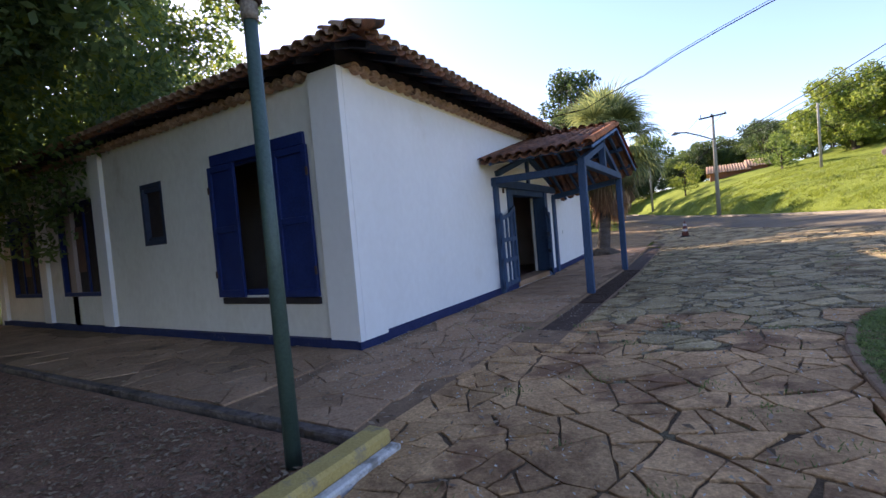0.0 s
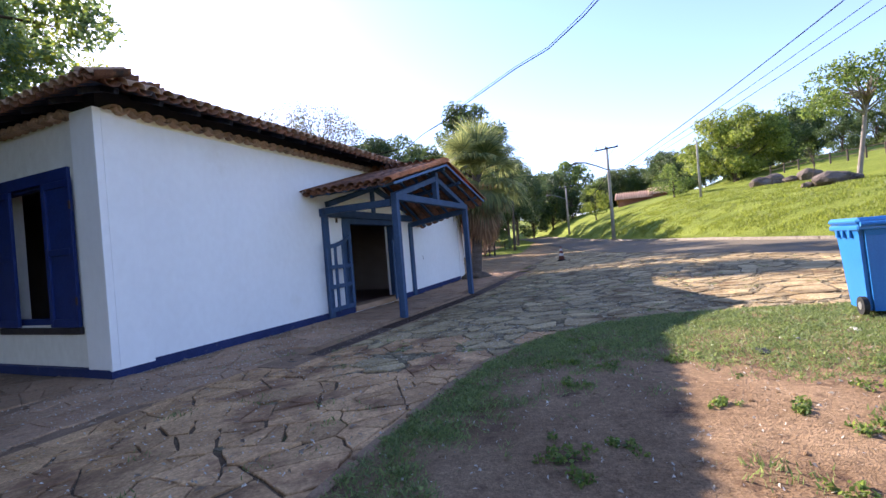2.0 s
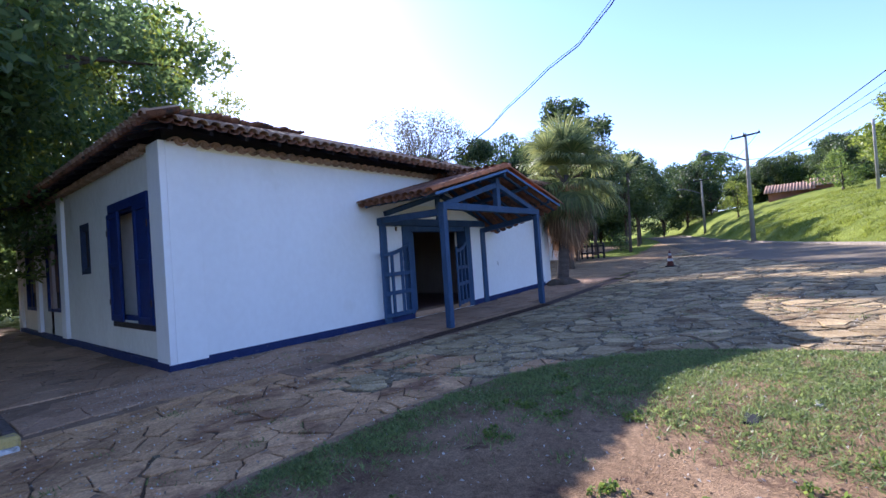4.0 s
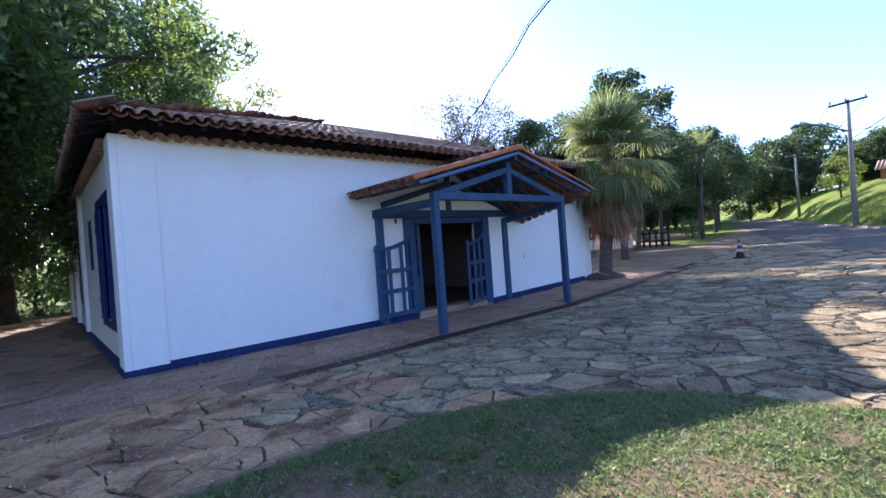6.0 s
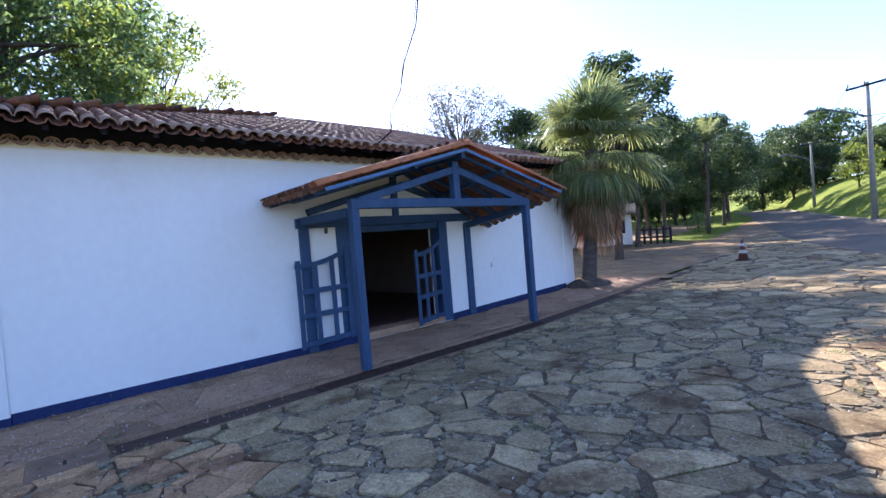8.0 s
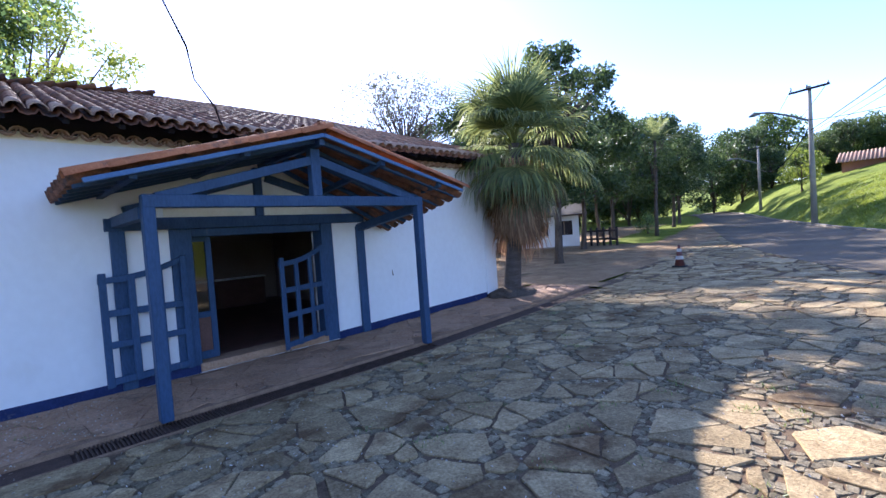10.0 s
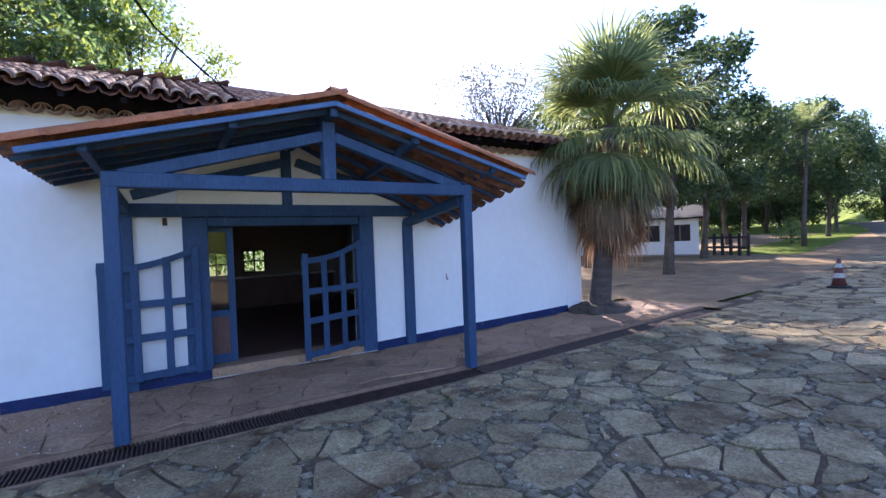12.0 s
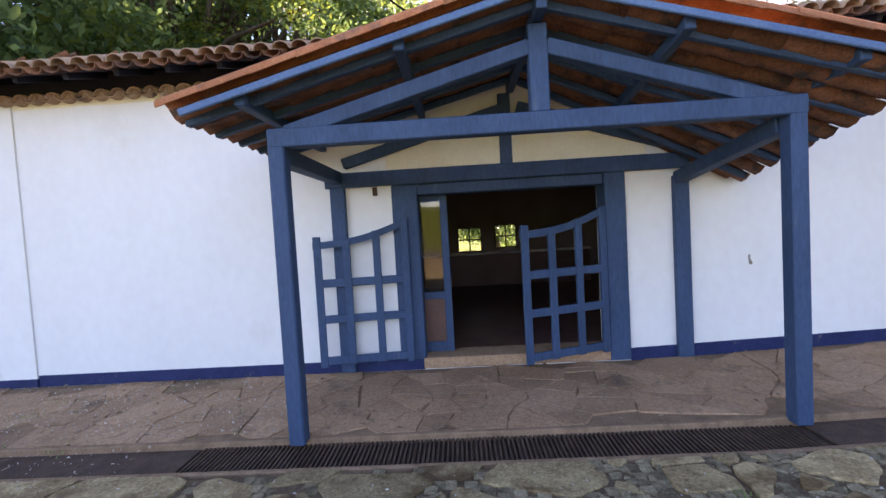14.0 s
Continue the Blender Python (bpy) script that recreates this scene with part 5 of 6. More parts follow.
fence = thing("timber_fence", "dark weathered timber rail fence beside the white outbuilding", "fence", (-12.4, 35.3, low(-12.4, 35.3)))
for k in range(6):
    x, y = -13.3 + k * 0.42, 35.35 - k * 0.03
    part("post", box((x - 0.06, y - 0.06, low(x, y) - 0.05), (x + 0.06, y + 0.06, low(x, y) + 1.1), 0.01), DARKWOOD, fence)
for z in (0.4, 0.9):
    part("rail", beam((-13.4, 35.28, low(-13, 35.3) + z), (-11.1, 35.12, low(-11, 35.1) + z), 0.05, 0.11), DARKWOOD, fence)
strip("verge", -22, -9, 36, 68, 0.4, lambda x, y: abs(x + 11.2 + 0.17 * (y - 37)) < 1.7 + 0.4 * noise.noise((x * 0.6, y * 0.6, 4)), 0.004, TURF, "strip of sunlit grass under the street trees", "grass verge")

rh = thing("red_house", "red-washed house with a clay tile roof on the hill", "house", (1, 71, 4))
rz = 4.55
part("wall", box((-3.2, 69, 2.0), (0.9, 76, rz + 1.75)), BRICKRED, rh)
part("wall", box((0.9, 69.4, 2.0), (2.9, 75, rz + 2.1)), BRICKRED, rh)
for x0, x1, y0, y1, z0, hh in ((-3.6, 1.2, 68.3, 76.6, rz + 1.7, 1.2), (0.7, 3.3, 68.9, 75.6, rz + 2.05, 1.1)):
    ym = (y0 + y1) / 2
    rfm = raw("roof", [(x0, y0, z0), (x1, y0, z0), (x1, ym, z0 + hh), (x0, ym, z0 + hh), (x1, y1, z0), (x0, y1, z0)], [(0, 1, 2, 3), (3, 2, 4, 5)], TILE_PALE, rh, "weathered orange clay tile roof")
    rt = bmesh.new()
    for k in range(int((x1 - x0) / 0.3)):
        tube([(x0 + 0.15 + k * 0.3, y0 - 0.05, z0 + 0.03), (x0 + 0.15 + k * 0.3, ym, z0 + hh + 0.03)], 0.09, 6, rt)
    part("roof_tiles", rt, TILE_PALE, rfm, smooth=True)["kind"] = "stuff"

hill_fence = thing("hill_fence", "weathered timber post and rail fence climbing the hill", "fence", (15.0, 54.0, land(15.0, 54.0)))
fence_line = [Vector((12.0 + 0.9 * k, 58.0 - 1.05 * k, 0)) for k in range(11)]
for p in fence_line:
    p.z = land(p.x, p.y)
    part("post", box((p.x - 0.06, p.y - 0.06, p.z - 0.2), (p.x + 0.06, p.y + 0.06, p.z + 0.95), 0.015), BARK, hill_fence)
for p, q in zip(fence_line, fence_line[1:]):
    for h in (0.45, 0.85):
        part("rail", beam((p.x, p.y, p.z + h), (q.x, q.y, q.z + h), 0.04, 0.06), BARK, hill_fence)

# boulders on the hill
for k, (x, y, r) in enumerate(((9.5, 50.0, 0.75), (10.4, 50.3, 0.8), (11.0, 47.6, 0.45), (11.9, 46.3, 0.7), (10.1, 36.6, 0.72), (11.2, 36.6, 0.4), (9.0, 36.9, 0.28))):
    bm = bmesh.new()
    bmesh.ops.create_icosphere(bm, subdivisions=3, radius=1.0)
    for v in bm.verts:
        q = 1 + 0.30 * noise.noise(v.co * 1.3 + Vector((k * 7, 0, 0))) + 0.10 * noise.noise(v.co * 4)
        v.co = Vector((x + v.co.x * r * 1.25 * q, y + v.co.y * r * q, land(x, y) + 0.25 * r + v.co.z * r * 0.75 * q))
    tagged(part("boulder", bm, ROCK, None), "large rounded grey-brown boulder on the grass", "boulder", "boulders on the hill")

# ---- grass ----
def blades(name, spots_, size, material, label, category, seed, wide=0.12, lie=0.45):
    r = np.random.RandomState(seed)
    p = np.array(spots_)
    n = len(p)
    a = r.uniform(0, math.tau, n)
    h = size * r.uniform(0.5, 1.3, n)
    lean = np.stack([r.normal(0, lie, n), r.normal(0, lie, n), np.ones(n)], 1) * h[:, None]
    w = np.stack([np.cos(a), np.sin(a), np.zeros(n)], 1) * (h * wide)[:, None]
    q = np.empty((n, 3, 3))
    q[:, 0], q[:, 1], q[:, 2] = p - w, p + w, p + lean
    me = bpy.data.meshes.new(name)
    me.from_pydata(q.reshape(-1, 3).tolist(), [], np.arange(3 * n).reshape(-1, 3).tolist())
    me.materials.append(material)
    return tagged(new(name, me), label, category, kind="stuff")


gr = random.Random(9)


def turf_cover(x, y):
    """How thickly the island is grown over: a ragged belt along its edge, the whole far end, bare earth between."""
    e = abs((x - 0.55) / 3.25) ** 2.67 + abs((y - 4.6) / 4.3) ** 2.67
    n = 0.30 * noise.noise((x * 1.1, y * 1.1, 3)) + 0.28 * noise.noise((x * 3.1, y * 3.1, 1)) + 0.16 * noise.noise((x * 9, y * 9, 6))
    want = smooth(0.42, 0.78, e + n)
    want = min(1.0, want + 0.75 * smooth(5.5, 6.6, y + 2.2 * n + 0.18 * x))
    return want * (0.45 + 0.55 * smooth(-0.3, 0.25, noise.noise((x * 4, y * 4, 12)))) * (0.62 + 0.38 * smooth(-0.3, 0.15, noise.noise((x * 1.3, y * 1.3, 20))))


def grown(n, area, cover):
    out = []
    while len(out) < n:
        x, y = area()
        if on_island(x, y, -0.02) and gr.random() < cover(x, y):
            out.append((x, y, land(x, y) + 0.008))
    return out


blades("lawn_grass", grown(110000, lambda: (gr.uniform(-2.75, 3.9), gr.uniform(0.2, 8.95)), turf_cover), 0.036, GRASS, "short ragged green grass round bare earth", "grass", 1, 0.15, 1.0)
clover = leaves("lawn_clover", grown(4200, lambda: (gr.uniform(-2.75, 3.9), gr.uniform(0.2, 8.95)), lambda x, y: turf_cover(x, y) ** 2), 0.055, 62000, 0.026, GRASS, None, 19, slim=0.8)
tagged(clover, "low broad-leaved weeds growing through the lawn", "weeds", kind="stuff")
rosettes = [(x, y, land(x, y) + 0.02) for x, y in ((gr.uniform(-2.0, 3.0), gr.uniform(1.6, 7.2)) for _ in range(44))]
tagged(leaves("ground_weeds", [(x + gr.gauss(0, 0.055), y + gr.gauss(0, 0.055), z) for x, y, z in rosettes for _ in range(6)], 0.045, 6500, 0.032, LEAF_MID, None, 23, slim=0.6), "dark green weed rosettes on the bare earth", "weeds", kind="stuff")
sp = []
while len(sp) < 60000:
    x, y = gr.uniform(-8, 22), gr.uniform(16, 58)
    d = road_side(x, y) - ROAD_HALF - 0.4
    if d > 0 and d < 14 and gr.random() < (1.0 - 0.012 * (y - 16)) * smooth(-0.25, 0.3, noise.noise((x * 0.7, y * 0.7, 2)) + 0.5 * noise.noise((x * 2.6, y * 2.6, 5))):
        sp.append((x, y, land(x, y) - 0.10))
blades("hill_grass", sp, 0.13, HILLGRASS, "sunlit rough grass on the hill slope", "grass", 2, 0.22)
sp = []
for k in range(150):
    x, y = gr.choice([(gr.uniform(-5, 3), gr.uniform(6, 20)), (gr.uniform(-4, 3.5), gr.uniform(9, 16)), (gr.uniform(-7.5, -5.9), gr.uniform(5.8, 9.5)), (gr.uniform(-5.3, -2.7), gr.uniform(2, 8))])
    for j in range(gr.randint(8, 45)):
        sp.append((x + gr.gauss(0, 0.07), y + gr.gauss(0, 0.07), land(x, y) - 0.015))
blades("joint_weeds", sp, 0.04, GRASS, "small green weeds in the stone joints", "weeds", 3, 0.15)


def scatter(name, label, category, n, area, size, material, seed):
    r = random.Random(seed)
    vs, fs = [], []
    while len(fs) < n:
        x, y = area(r)
        z = land(x, y) + (0.02 if x < -5.9 and y > 3.4 else 0.012 if x > -5.9 else -0.04)
        a, s = r.uniform(0, math.tau), size * r.uniform(0.5, 1.4)
        c, d = math.cos(a) * s, math.sin(a) * s
        k = len(vs)
        vs += [(x - c, y - d, z), (x + d * 0.4, y - c * 0.4, z + r.uniform(0.002, 0.02)), (x + c, y + d, z + r.uniform(0, 0.015)), (x - d * 0.4, y + c * 0.4, z + 0.004)]
        fs.append((k, k + 1, k + 2, k + 3))
    return tagged(raw(name, vs, fs, material), label, category, kind="stuff")


scatter("fallen_leaves", "scattered dry fallen leaves", "fallen leaves", 1500,
        lambda r: r.choice([(r.uniform(-24, -5.9), r.uniform(-2, 3.3)), (r.uniform(-12, -5.9), r.uniform(3.4, 5.4)), (r.uniform(-7.7, -5.9), r.uniform(5, 16)), (r.uniform(-5.8, -2.6), r.uniform(1, 9)), (r.uniform(-12, -5), r.uniform(20, 34))]),
        0.035, DRYLEAF, 4)
scatter("bed_litter", "dry leaves and bark chips on the earth bed", "fallen leaves", 5200, lambda r: (-5.9 - abs(r.gauss(0, 4)), 3.2 - abs(r.gauss(0, 1.4))), 0.026, DRYLEAF, 14)
scatter("litter_chips", "small pale chips and twigs on bare earth", "litter", 2600, lambda r: (r.uniform(-2.6, 3.2), r.uniform(1, 8.5)), 0.012, PALECHIP, 6)
scatter("pavement_chips", "small pale leaf chips strewn over the stones", "litter", 4200, lambda r: r.choice([(r.uniform(-5.8, -2.7), r.uniform(1, 9)), (r.uniform(-5.2, 1.5), r.uniform(9, 16)), (r.uniform(-7.6, -5.95), r.uniform(4, 10))]), 0.012, PALECHIP, 16)
clod = bmesh.new()
for k in range(300):
    x, y, r = gr.uniform(-2.3, 2.8), gr.uniform(2.2, 7.6), 0.005 + 0.014 * gr.random() ** 2
    bmesh.ops.create_icosphere(clod, subdivisions=1, radius=r, matrix=Matrix.Translation((x, y, land(x, y) + 0.015)) @ Matrix.Rotation(gr.uniform(0, 3), 4, "Z") @ Matrix.Diagonal((1.4, 1, 0.7, 1)))
tagged(part("soil_clods", clod, SOIL), "dark clods and pebbles on the bare earth", "clods", kind="stuff")
sp = []
for k in range(30):
    x, y = gr.uniform(-2.0, 2.6), gr.uniform(2.4, 7.4)
    for j in range(gr.randint(15, 90)):
        sp.append((x + gr.gauss(0, 0.09), y + gr.gauss(0, 0.09), land(x, y) + 0.01))
blades("earth_weeds", sp, 0.04, GRASS, "scattered green weed tufts on bare earth", "weeds", 8, 0.16)
for x, y, w, l in ((-0.05, 6.35, 0.10, 0.22), (0.35, 6.9, 0.05, 0.14), (0.9, 7.15, 0.05, 0.17)):
    tagged(part("litter_scrap", box((x, y, land(x, y) + 0.005), (x + w, y + l, land(x, y) + 0.03), 0.008), RUBBER if w > 0.06 else CONEWHITE), "dark rag on the grass" if w > 0.06 else "pale scrap of litter on the grass", "litter")


# ---- stones ----
def cells(seeds, gaps, reach, bounds):
    """The plots round scattered points, each drawn in from its neighbours by a joint."""
    grid = {}
    wr_ = random.Random(len(seeds))
    wt = [wr_.uniform(-0.12, 0.12) if gaps > 0.007 else wr_.uniform(-0.03, 0.03) for _ in seeds]
    for k, (x, y) in enumerate(seeds):
        grid.setdefault((int(x // reach), int(y // reach)), []).append(k)
    out = []
    er = random.Random(len(seeds) + 1)
    for k, (x, y) in enumerate(seeds):
        bx0, bx1, by0, by1 = bounds(x, y)
        ax, bx_, ay, by_ = max(x - reach, bx0), min(x + reach, bx1), max(y - reach, by0), min(y + reach, by1)
        if ax >= bx_ or ay >= by_:
            continue
        poly = [(ax, ay), (bx_, ay), (bx_, by_), (ax, by_)]
        gi, gj = int(x // reach), int(y // reach)
        near = [m for a in (-1, 0, 1) for b in (-1, 0, 1) for m in grid.get((gi + a, gj + b), ()) if m != k]
        near.sort(key=lambda m: (seeds[m][0] - x) ** 2 + (seeds[m][1] - y) ** 2)
        for m in near[:26]:
            dx, dy = seeds[m][0] - x, seeds[m][1] - y
            L = math.hypot(dx, dy)
            lim = L / 2 - gaps * (1.0 if gaps < 0.007 else er.choice((0.6, 0.8, 1, 1, 1.3, 2.2) if gaps < 0.01 else (0.8, 1, 1.3, 2.0, 3.6, 5.2, 7.2))) + max(-0.42 * L, min(0.42 * L, (wt[k] - wt[m]) / (2 * L) * min(1, L / 0.35)))
            dx, dy = dx / L, dy / L
            nxt = []
            for i, p in enumerate(poly):
                q = poly[(i + 1) % len(poly)]
                dp, dq = (p[0] - x) * dx + (p[1] - y) * dy - lim, (q[0] - x) * dx + (q[1] - y) * dy - lim
                if dp <= 0:
                    nxt.append(p)
                if dp * dq < 0:
                    f = dp / (dp - dq)
                    nxt.append((p[0] + (q[0] - p[0]) * f, p[1] + (q[1] - p[1]) * f))
            poly = nxt
            if len(poly) < 3:
                break
        if len(poly) >= 3:
            out.append((x, y, poly))
    return out


def stone(poly, zf, thick, r, ease=0.006, cut=0.07):
    """One flat stone: clipped corners, eased rim, slightly tilted top."""
    ring = []
    rough = []
    for i, p in enumerate(poly):
        q = poly[(i + 1) % len(poly)]
        L = math.hypot(q[0] - p[0], q[1] - p[1])
        rough.append(p)
        if L > 0.2:
            for t in (0.33, 0.66):
                t, o = t + r.uniform(-0.08, 0.08), r.gauss(0, 0.011)
                rough.append((p[0] + (q[0] - p[0]) * t - (q[1] - p[1]) / L * o, p[1] + (q[1] - p[1]) * t + (q[0] - p[0]) / L * o))
    poly = rough
    n = len(poly)
    for i, p in enumerate(poly):
        a, b = poly[i - 1], poly[(i + 1) % n]
        c = cut * r.uniform(0.5, 1.4)
        ring += [(p[0] + (a[0] - p[0]) * c, p[1] + (a[1] - p[1]) * c), (p[0] + (b[0] - p[0]) * c, p[1] + (b[1] - p[1]) * c)]
    cx_, cy_ = sum(p[0] for p in ring) / len(ring), sum(p[1] for p in ring) / len(ring)
    tx, ty, tz = r.gauss(0, ease), r.gauss(0, ease), r.gauss(0, ease * 0.6)
    vs, m = [], len(ring)
    for x, y in ring:
        L = max(math.hypot(x - cx_, y - cy_), 1e-3)
        k = max(0.5, 1 - ease / L)
        vs.append((cx_ + (x - cx_) * k, cy_ + (y - cy_) * k, zf(x, y) + tz + tx * (x - cx_) + ty * (y - cy_)))
    for x, y in ring:
        vs.append((x, y, zf(x, y) + tz - ease * 0.9))
    for x, y in ring:
        vs.append((x, y, zf(x, y) - thick))
    fs = [tuple(range(m))]
    for i in range(m):
        j = (i + 1) % m
        fs += [(m + i, m + j, j, i), (2 * m + i, 2 * m + j, m + j, m + i)]
    return vs, fs


PLOTS = []


def clipped(poly, px, py, nx_, ny_):
    """The part of a convex plot behind the line through (px, py) with the outward normal (nx_, ny_)."""
    out = []
    for i, p in enumerate(poly):
        q = poly[(i + 1) % len(poly)]
        dp, dq = (p[0] - px) * nx_ + (p[1] - py) * ny_, (q[0] - px) * nx_ + (q[1] - py) * ny_
        if dp <= 0:
            out.append(p)
        if dp * dq < 0:
            f = dp / (dp - dq)
            out.append((p[0] + (q[0] - p[0]) * f, p[1] + (q[1] - p[1]) * f))
    return out


def plot_area(poly):
    return abs(sum(a[0] * b[1] - b[0] * a[1] for a, b in zip(poly, poly[1:] + poly[:1]))) / 2


def broken(poly, aim, r, joint):
    """Crack a plot by straight breaks, mostly across its length, into flags of uneven size."""
    if len(poly) < 3:
        return []
    if plot_area(poly) < aim * r.choice((0.5, 0.7, 0.9, 1.2, 1.6, 2.2)):
        return [poly]
    a, b = max(((p, q) for p in poly for q in poly), key=lambda e: (e[0][0] - e[1][0]) ** 2 + (e[0][1] - e[1][1]) ** 2)
    t = r.uniform(0.3, 0.7)
    mx, my = sum(p[0] for p in poly) / len(poly), sum(p[1] for p in poly) / len(poly)
    px, py = (a[0] + (b[0] - a[0]) * t + mx) / 2, (a[1] + (b[1] - a[1]) * t + my) / 2
    ang_ = math.atan2(b[1] - a[1], b[0] - a[0]) + r.gauss(0, 0.42)
    c, d = math.cos(ang_), math.sin(ang_)
    g = joint * r.choice((0.4, 0.6, 0.9, 1.2, 1.8))
    return broken(clipped(poly, px - c * g, py - d * g, c, d), aim, r, joint) + broken(clipped(poly, px + c * g, py + d * g, -c, -d), aim, r, joint)


def lay(parent, name, joined, seeds, gaps, reach, inside, zf, thick, material, near, seed, limit, bounds=lambda x, y: (-99, 99, -99, 99), aim=0.0, cover=None, cut=0.05):
    """Flags over the plots that inside() picks by their middle; aim: the size to which they are broken; cover(): where a flag may show."""
    r = random.Random(seed)
    rest_v, rest_f, made = [], [], 0
    for x, y, plot in cells(seeds, gaps, reach, bounds):
        if not inside(x, y):
            continue
        for poly in broken(plot, aim, r, gaps) if aim else [plot]:
            area = plot_area(poly)
            if area < 0.005 or (cover and not any(cover(px, py) for px, py in poly)):
                continue
            PLOTS.append(poly)
            vs, fs = stone(poly, zf, thick, r, 0.006 if gaps > 0.007 else 0.004, cut)
            if made < limit and area > 0.06 and near(x, y):
                raw(name, vs, fs, material, parent)
                made += 1
            else:
                k = len(rest_v)
                rest_v += vs
                rest_f += [tuple(i + k for i in f) for f in fs]
    if rest_f:
        raw(joined, rest_v, rest_f, material, parent)["kind"] = "stuff"


def scattered(x0, x1, y0, y1, dist, seed, fill=0.3, small=0.13):
    """Points no nearer than dist, with knots of small ones between."""
    r = random.Random(seed)
    pts, grid = [], {}

    def free(x, y, d):
        i, j = int(x // 0.3), int(y // 0.3)
        k = int(d / 0.3) + 1
        return all((px - x) ** 2 + (py - y) ** 2 > d * d for a in range(-k, k + 1) for b in range(-k, k + 1) for px, py in grid.get((i + a, j + b), ()))

    def put(x, y):
        pts.append((x, y))
        grid.setdefault((int(x // 0.3), int(y // 0.3)), []).append((x, y))

    for _ in range(int((x1 - x0) * (y1 - y0) / (dist * dist) * 9)):
        x, y = r.uniform(x0, x1), r.uniform(y0, y1)
        d = dist * (0.8 + 0.55 * noise.noise((x * 0.9, y * 0.9, 2)))
        if free(x, y, d):
            put(x, y)
    for x, y in list(pts):
        if r.random() < fill:
            a = r.uniform(0, math.tau)
            for k in range(r.randint(4, 9)):
                qx, qy = x + math.cos(a) * dist * 0.5 + r.gauss(0, 0.19), y + math.sin(a) * dist * 0.5 + r.gauss(0, 0.19)
                if free(qx, qy, small):
                    put(qx, qy)
    return pts


FLAGS = scattered(-6.4, 8, -4, 20.5, 0.54, 31, 0.12, 0.16)
near_end = lambda x, y: y + 2.4 * noise.noise((x * 0.9, y * 0.9, 7)) + 0.12 * x < 7.0
EDGES = lambda x, y: (-5.31, 99, 6.95, 99) if y > 6.95 else (-5.93, 99, -99, 6.94)
lay(PAVEMENT, "flagstone", "flagstones", FLAGS, 0.0085, 1.5, lambda x, y: near_end(x, y), land, 0.05, TANSTONE,
    lambda x, y: -5.9 < x < -1.5 and 1.2 < y, 32, 130, EDGES, 0.115, paved)
lay(PAVEMENT, "flagstone", "flagstones", FLAGS, 0.015, 1.5, lambda x, y: not near_end(x, y), land, 0.05, STONE,
    lambda x, y: -5.4 < x < 1.6 and y < 15.0, 42, 170, EDGES, 0.32, paved, 0.13)
lay(PAVEMENT, "flagstone", "flagstones", scattered(-12.5, 4, 20.5, 40, 0.62, 33, 0.3), 0.014, 1.5, paved, land, 0.05, STONE, lambda x, y: False, 34, 0, lambda x, y: (-99, 99, 20.5, 99), cut=0.1)
lay(PAVEMENT, "flagstone", "flagstones", scattered(8, 16, -4, 20.5, 0.85, 35, 0.0), 0.012, 1.6, paved, land, 0.05, STONE, lambda x, y: False, 36, 0, lambda x, y: (8, 99, -99, 99))
lay(pf, "porch_stone", "porch_stones", scattered(-8.0, -5.6, 3.3, 21.2, 0.72, 37, 0.1), 0.005, 1.5,
    lambda x, y: -7.72 < x < -5.91 and 3.45 < y < 21.1, lambda x, y: 0.012 + 0.03 * max(0, y - 14), 0.03, SLATE, lambda x, y: True, 38, 200, lambda x, y: (-7.72, -5.91, 3.45, 21.15), 0.2, None, 0.03)
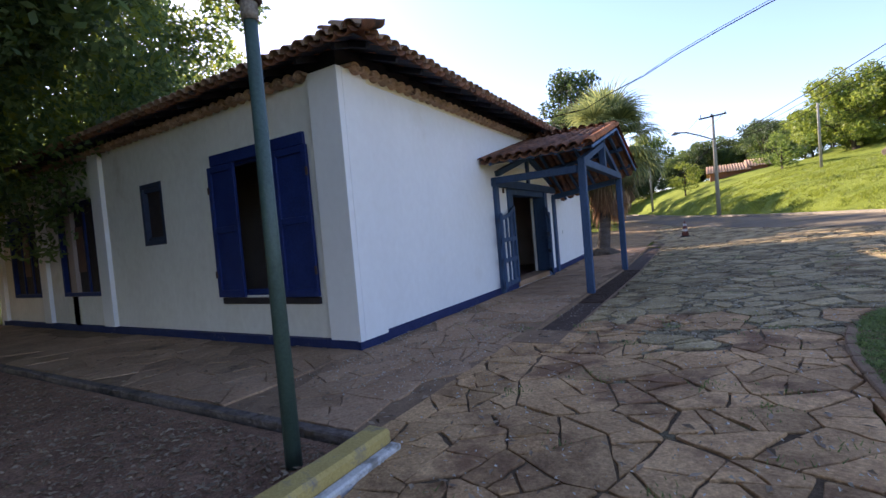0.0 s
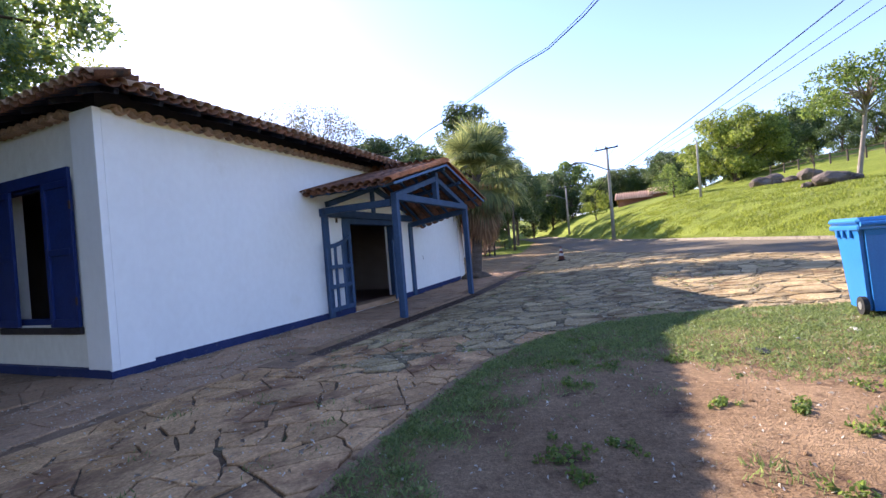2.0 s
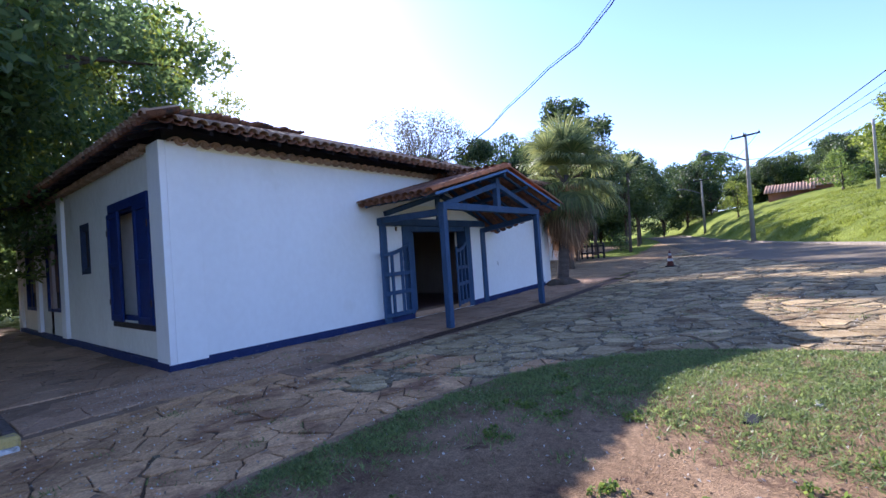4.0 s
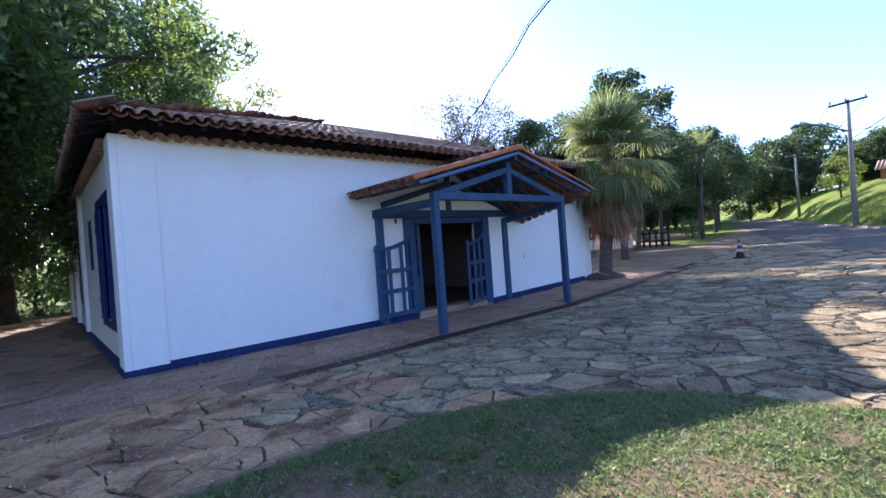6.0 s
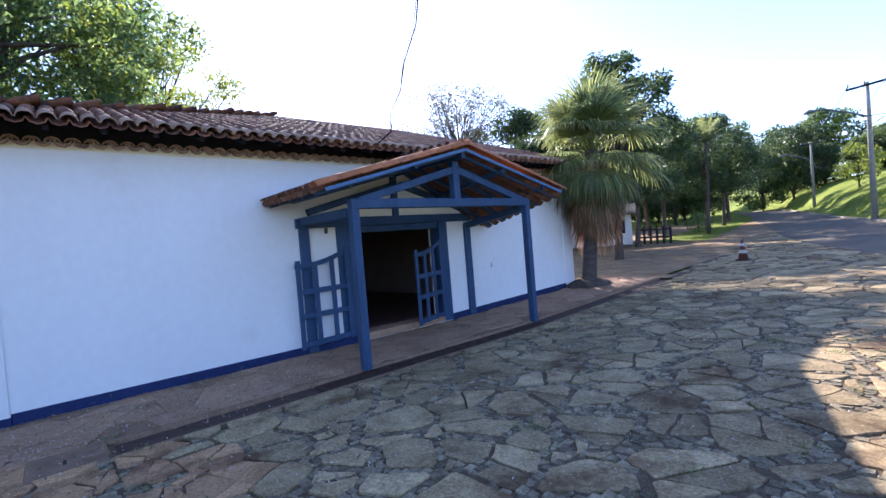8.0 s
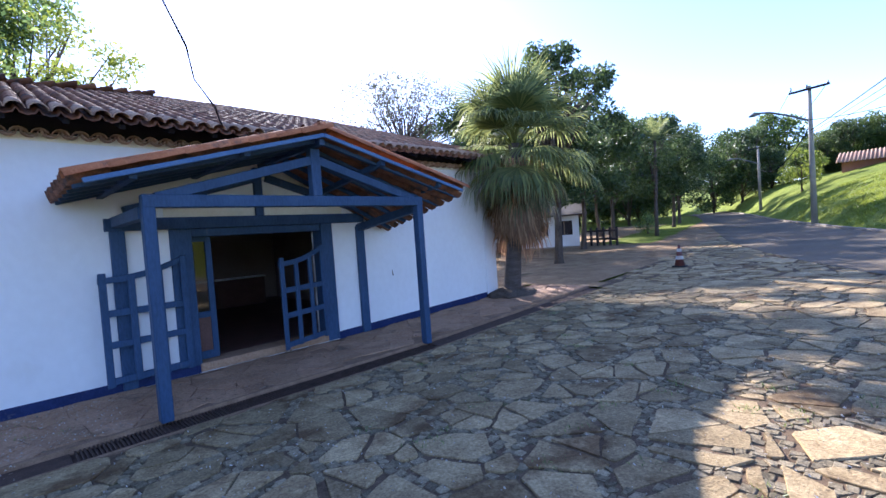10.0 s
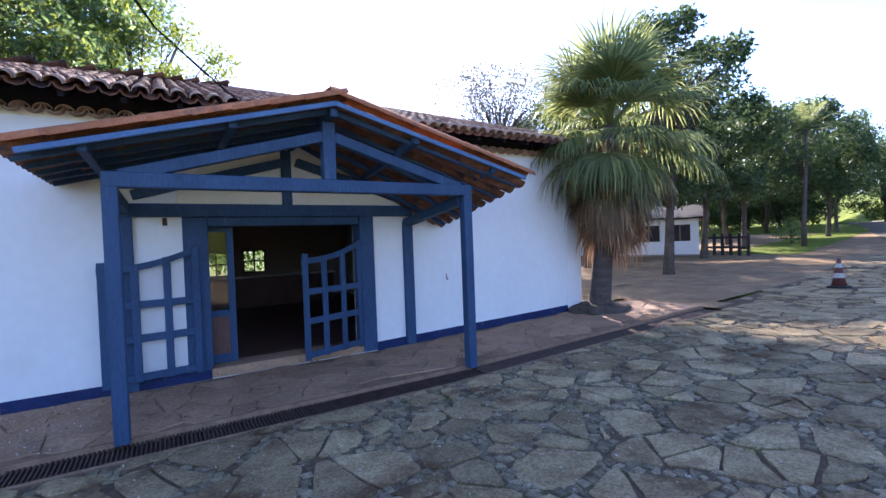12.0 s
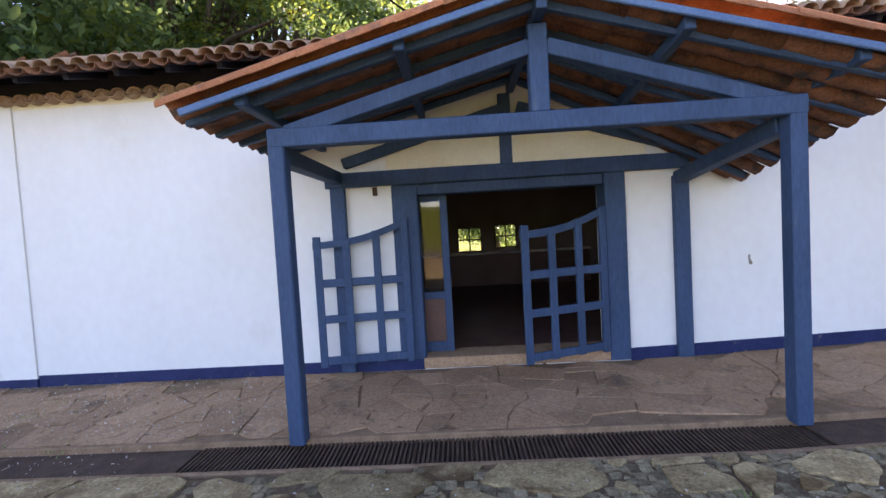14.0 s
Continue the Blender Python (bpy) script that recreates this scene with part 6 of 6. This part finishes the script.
lay(pf, "porch_stone", "porch_stones", scattered(-22, -7.9, 3.3, 5.6, 0.8, 39, 0.05), 0.005, 1.5,
    lambda x, y: x < -7.73 and 3.45 < y < 5.44, lambda x, y: 0.012, 0.03, SLATE, lambda x, y: x > -14, 40, 90, lambda x, y: (-23, -7.73, 3.45, 5.44), 0.22, None, 0.03)


def within(poly, x, y, grow):
    inside = True
    for (ax, ay), (bx_, by_) in zip(poly, poly[1:] + poly[:1]):
        ex, ey = bx_ - ax, by_ - ay
        if (ex * (y - ay) - ey * (x - ax)) / max(math.hypot(ex, ey), 1e-6) < -grow:
            return False
    return inside


def cobbles(x0, x1, y0, y1, step, seed):
    """Small set stones packed into the gaps between the flags."""
    grid = {}
    for poly in PLOTS:
        xs, ys = [p[0] for p in poly], [p[1] for p in poly]
        for i in range(int(min(xs) // 0.5), int(max(xs) // 0.5) + 1):
            for j in range(int(min(ys) // 0.5), int(max(ys) // 0.5) + 1):
                grid.setdefault((i, j), []).append(poly)
    r = random.Random(seed)
    vs, fs = [], []
    seeds = []
    for j in range(int((y1 - y0) / step)):
        for i in range(int((x1 - x0) / step)):
            x, y = x0 + (i + 0.5 + (j % 2) * 0.5 + r.uniform(-0.4, 0.4)) * step, y0 + (j + 0.5 + r.uniform(-0.4, 0.4)) * step
            if paved(x, y) and not any(within(q, x, y, step * 0.26) for q in grid.get((int(x // 0.5), int(y // 0.5)), ())):
                seeds.append((x, y))
    for x, y, poly in cells(seeds, 0.0045, step * 0.62, lambda x, y: (-99, 99, -99, 99)):
        z, n, k = land(x, y) - r.uniform(0.003, 0.012), len(poly), len(vs)
        tx, ty = r.gauss(0, 0.06), r.gauss(0, 0.06)
        vs += [(x + (px - x) * 0.82, y + (py - y) * 0.82, z + tx * (px - x) + ty * (py - y)) for px, py in poly]
        vs += [(px, py, z - 0.014) for px, py in poly]
        fs.append(tuple(range(k, k + n)))
        fs += [(k + n + m, k + n + (m + 1) % n, k + (m + 1) % n, k + m) for m in range(n)]
    raw("cobbles", vs, fs, COBBLE, PAVEMENT)["kind"] = "stuff"


cobbles(-5.9, 5.5, 0.5, 20.5, 0.08, 51)
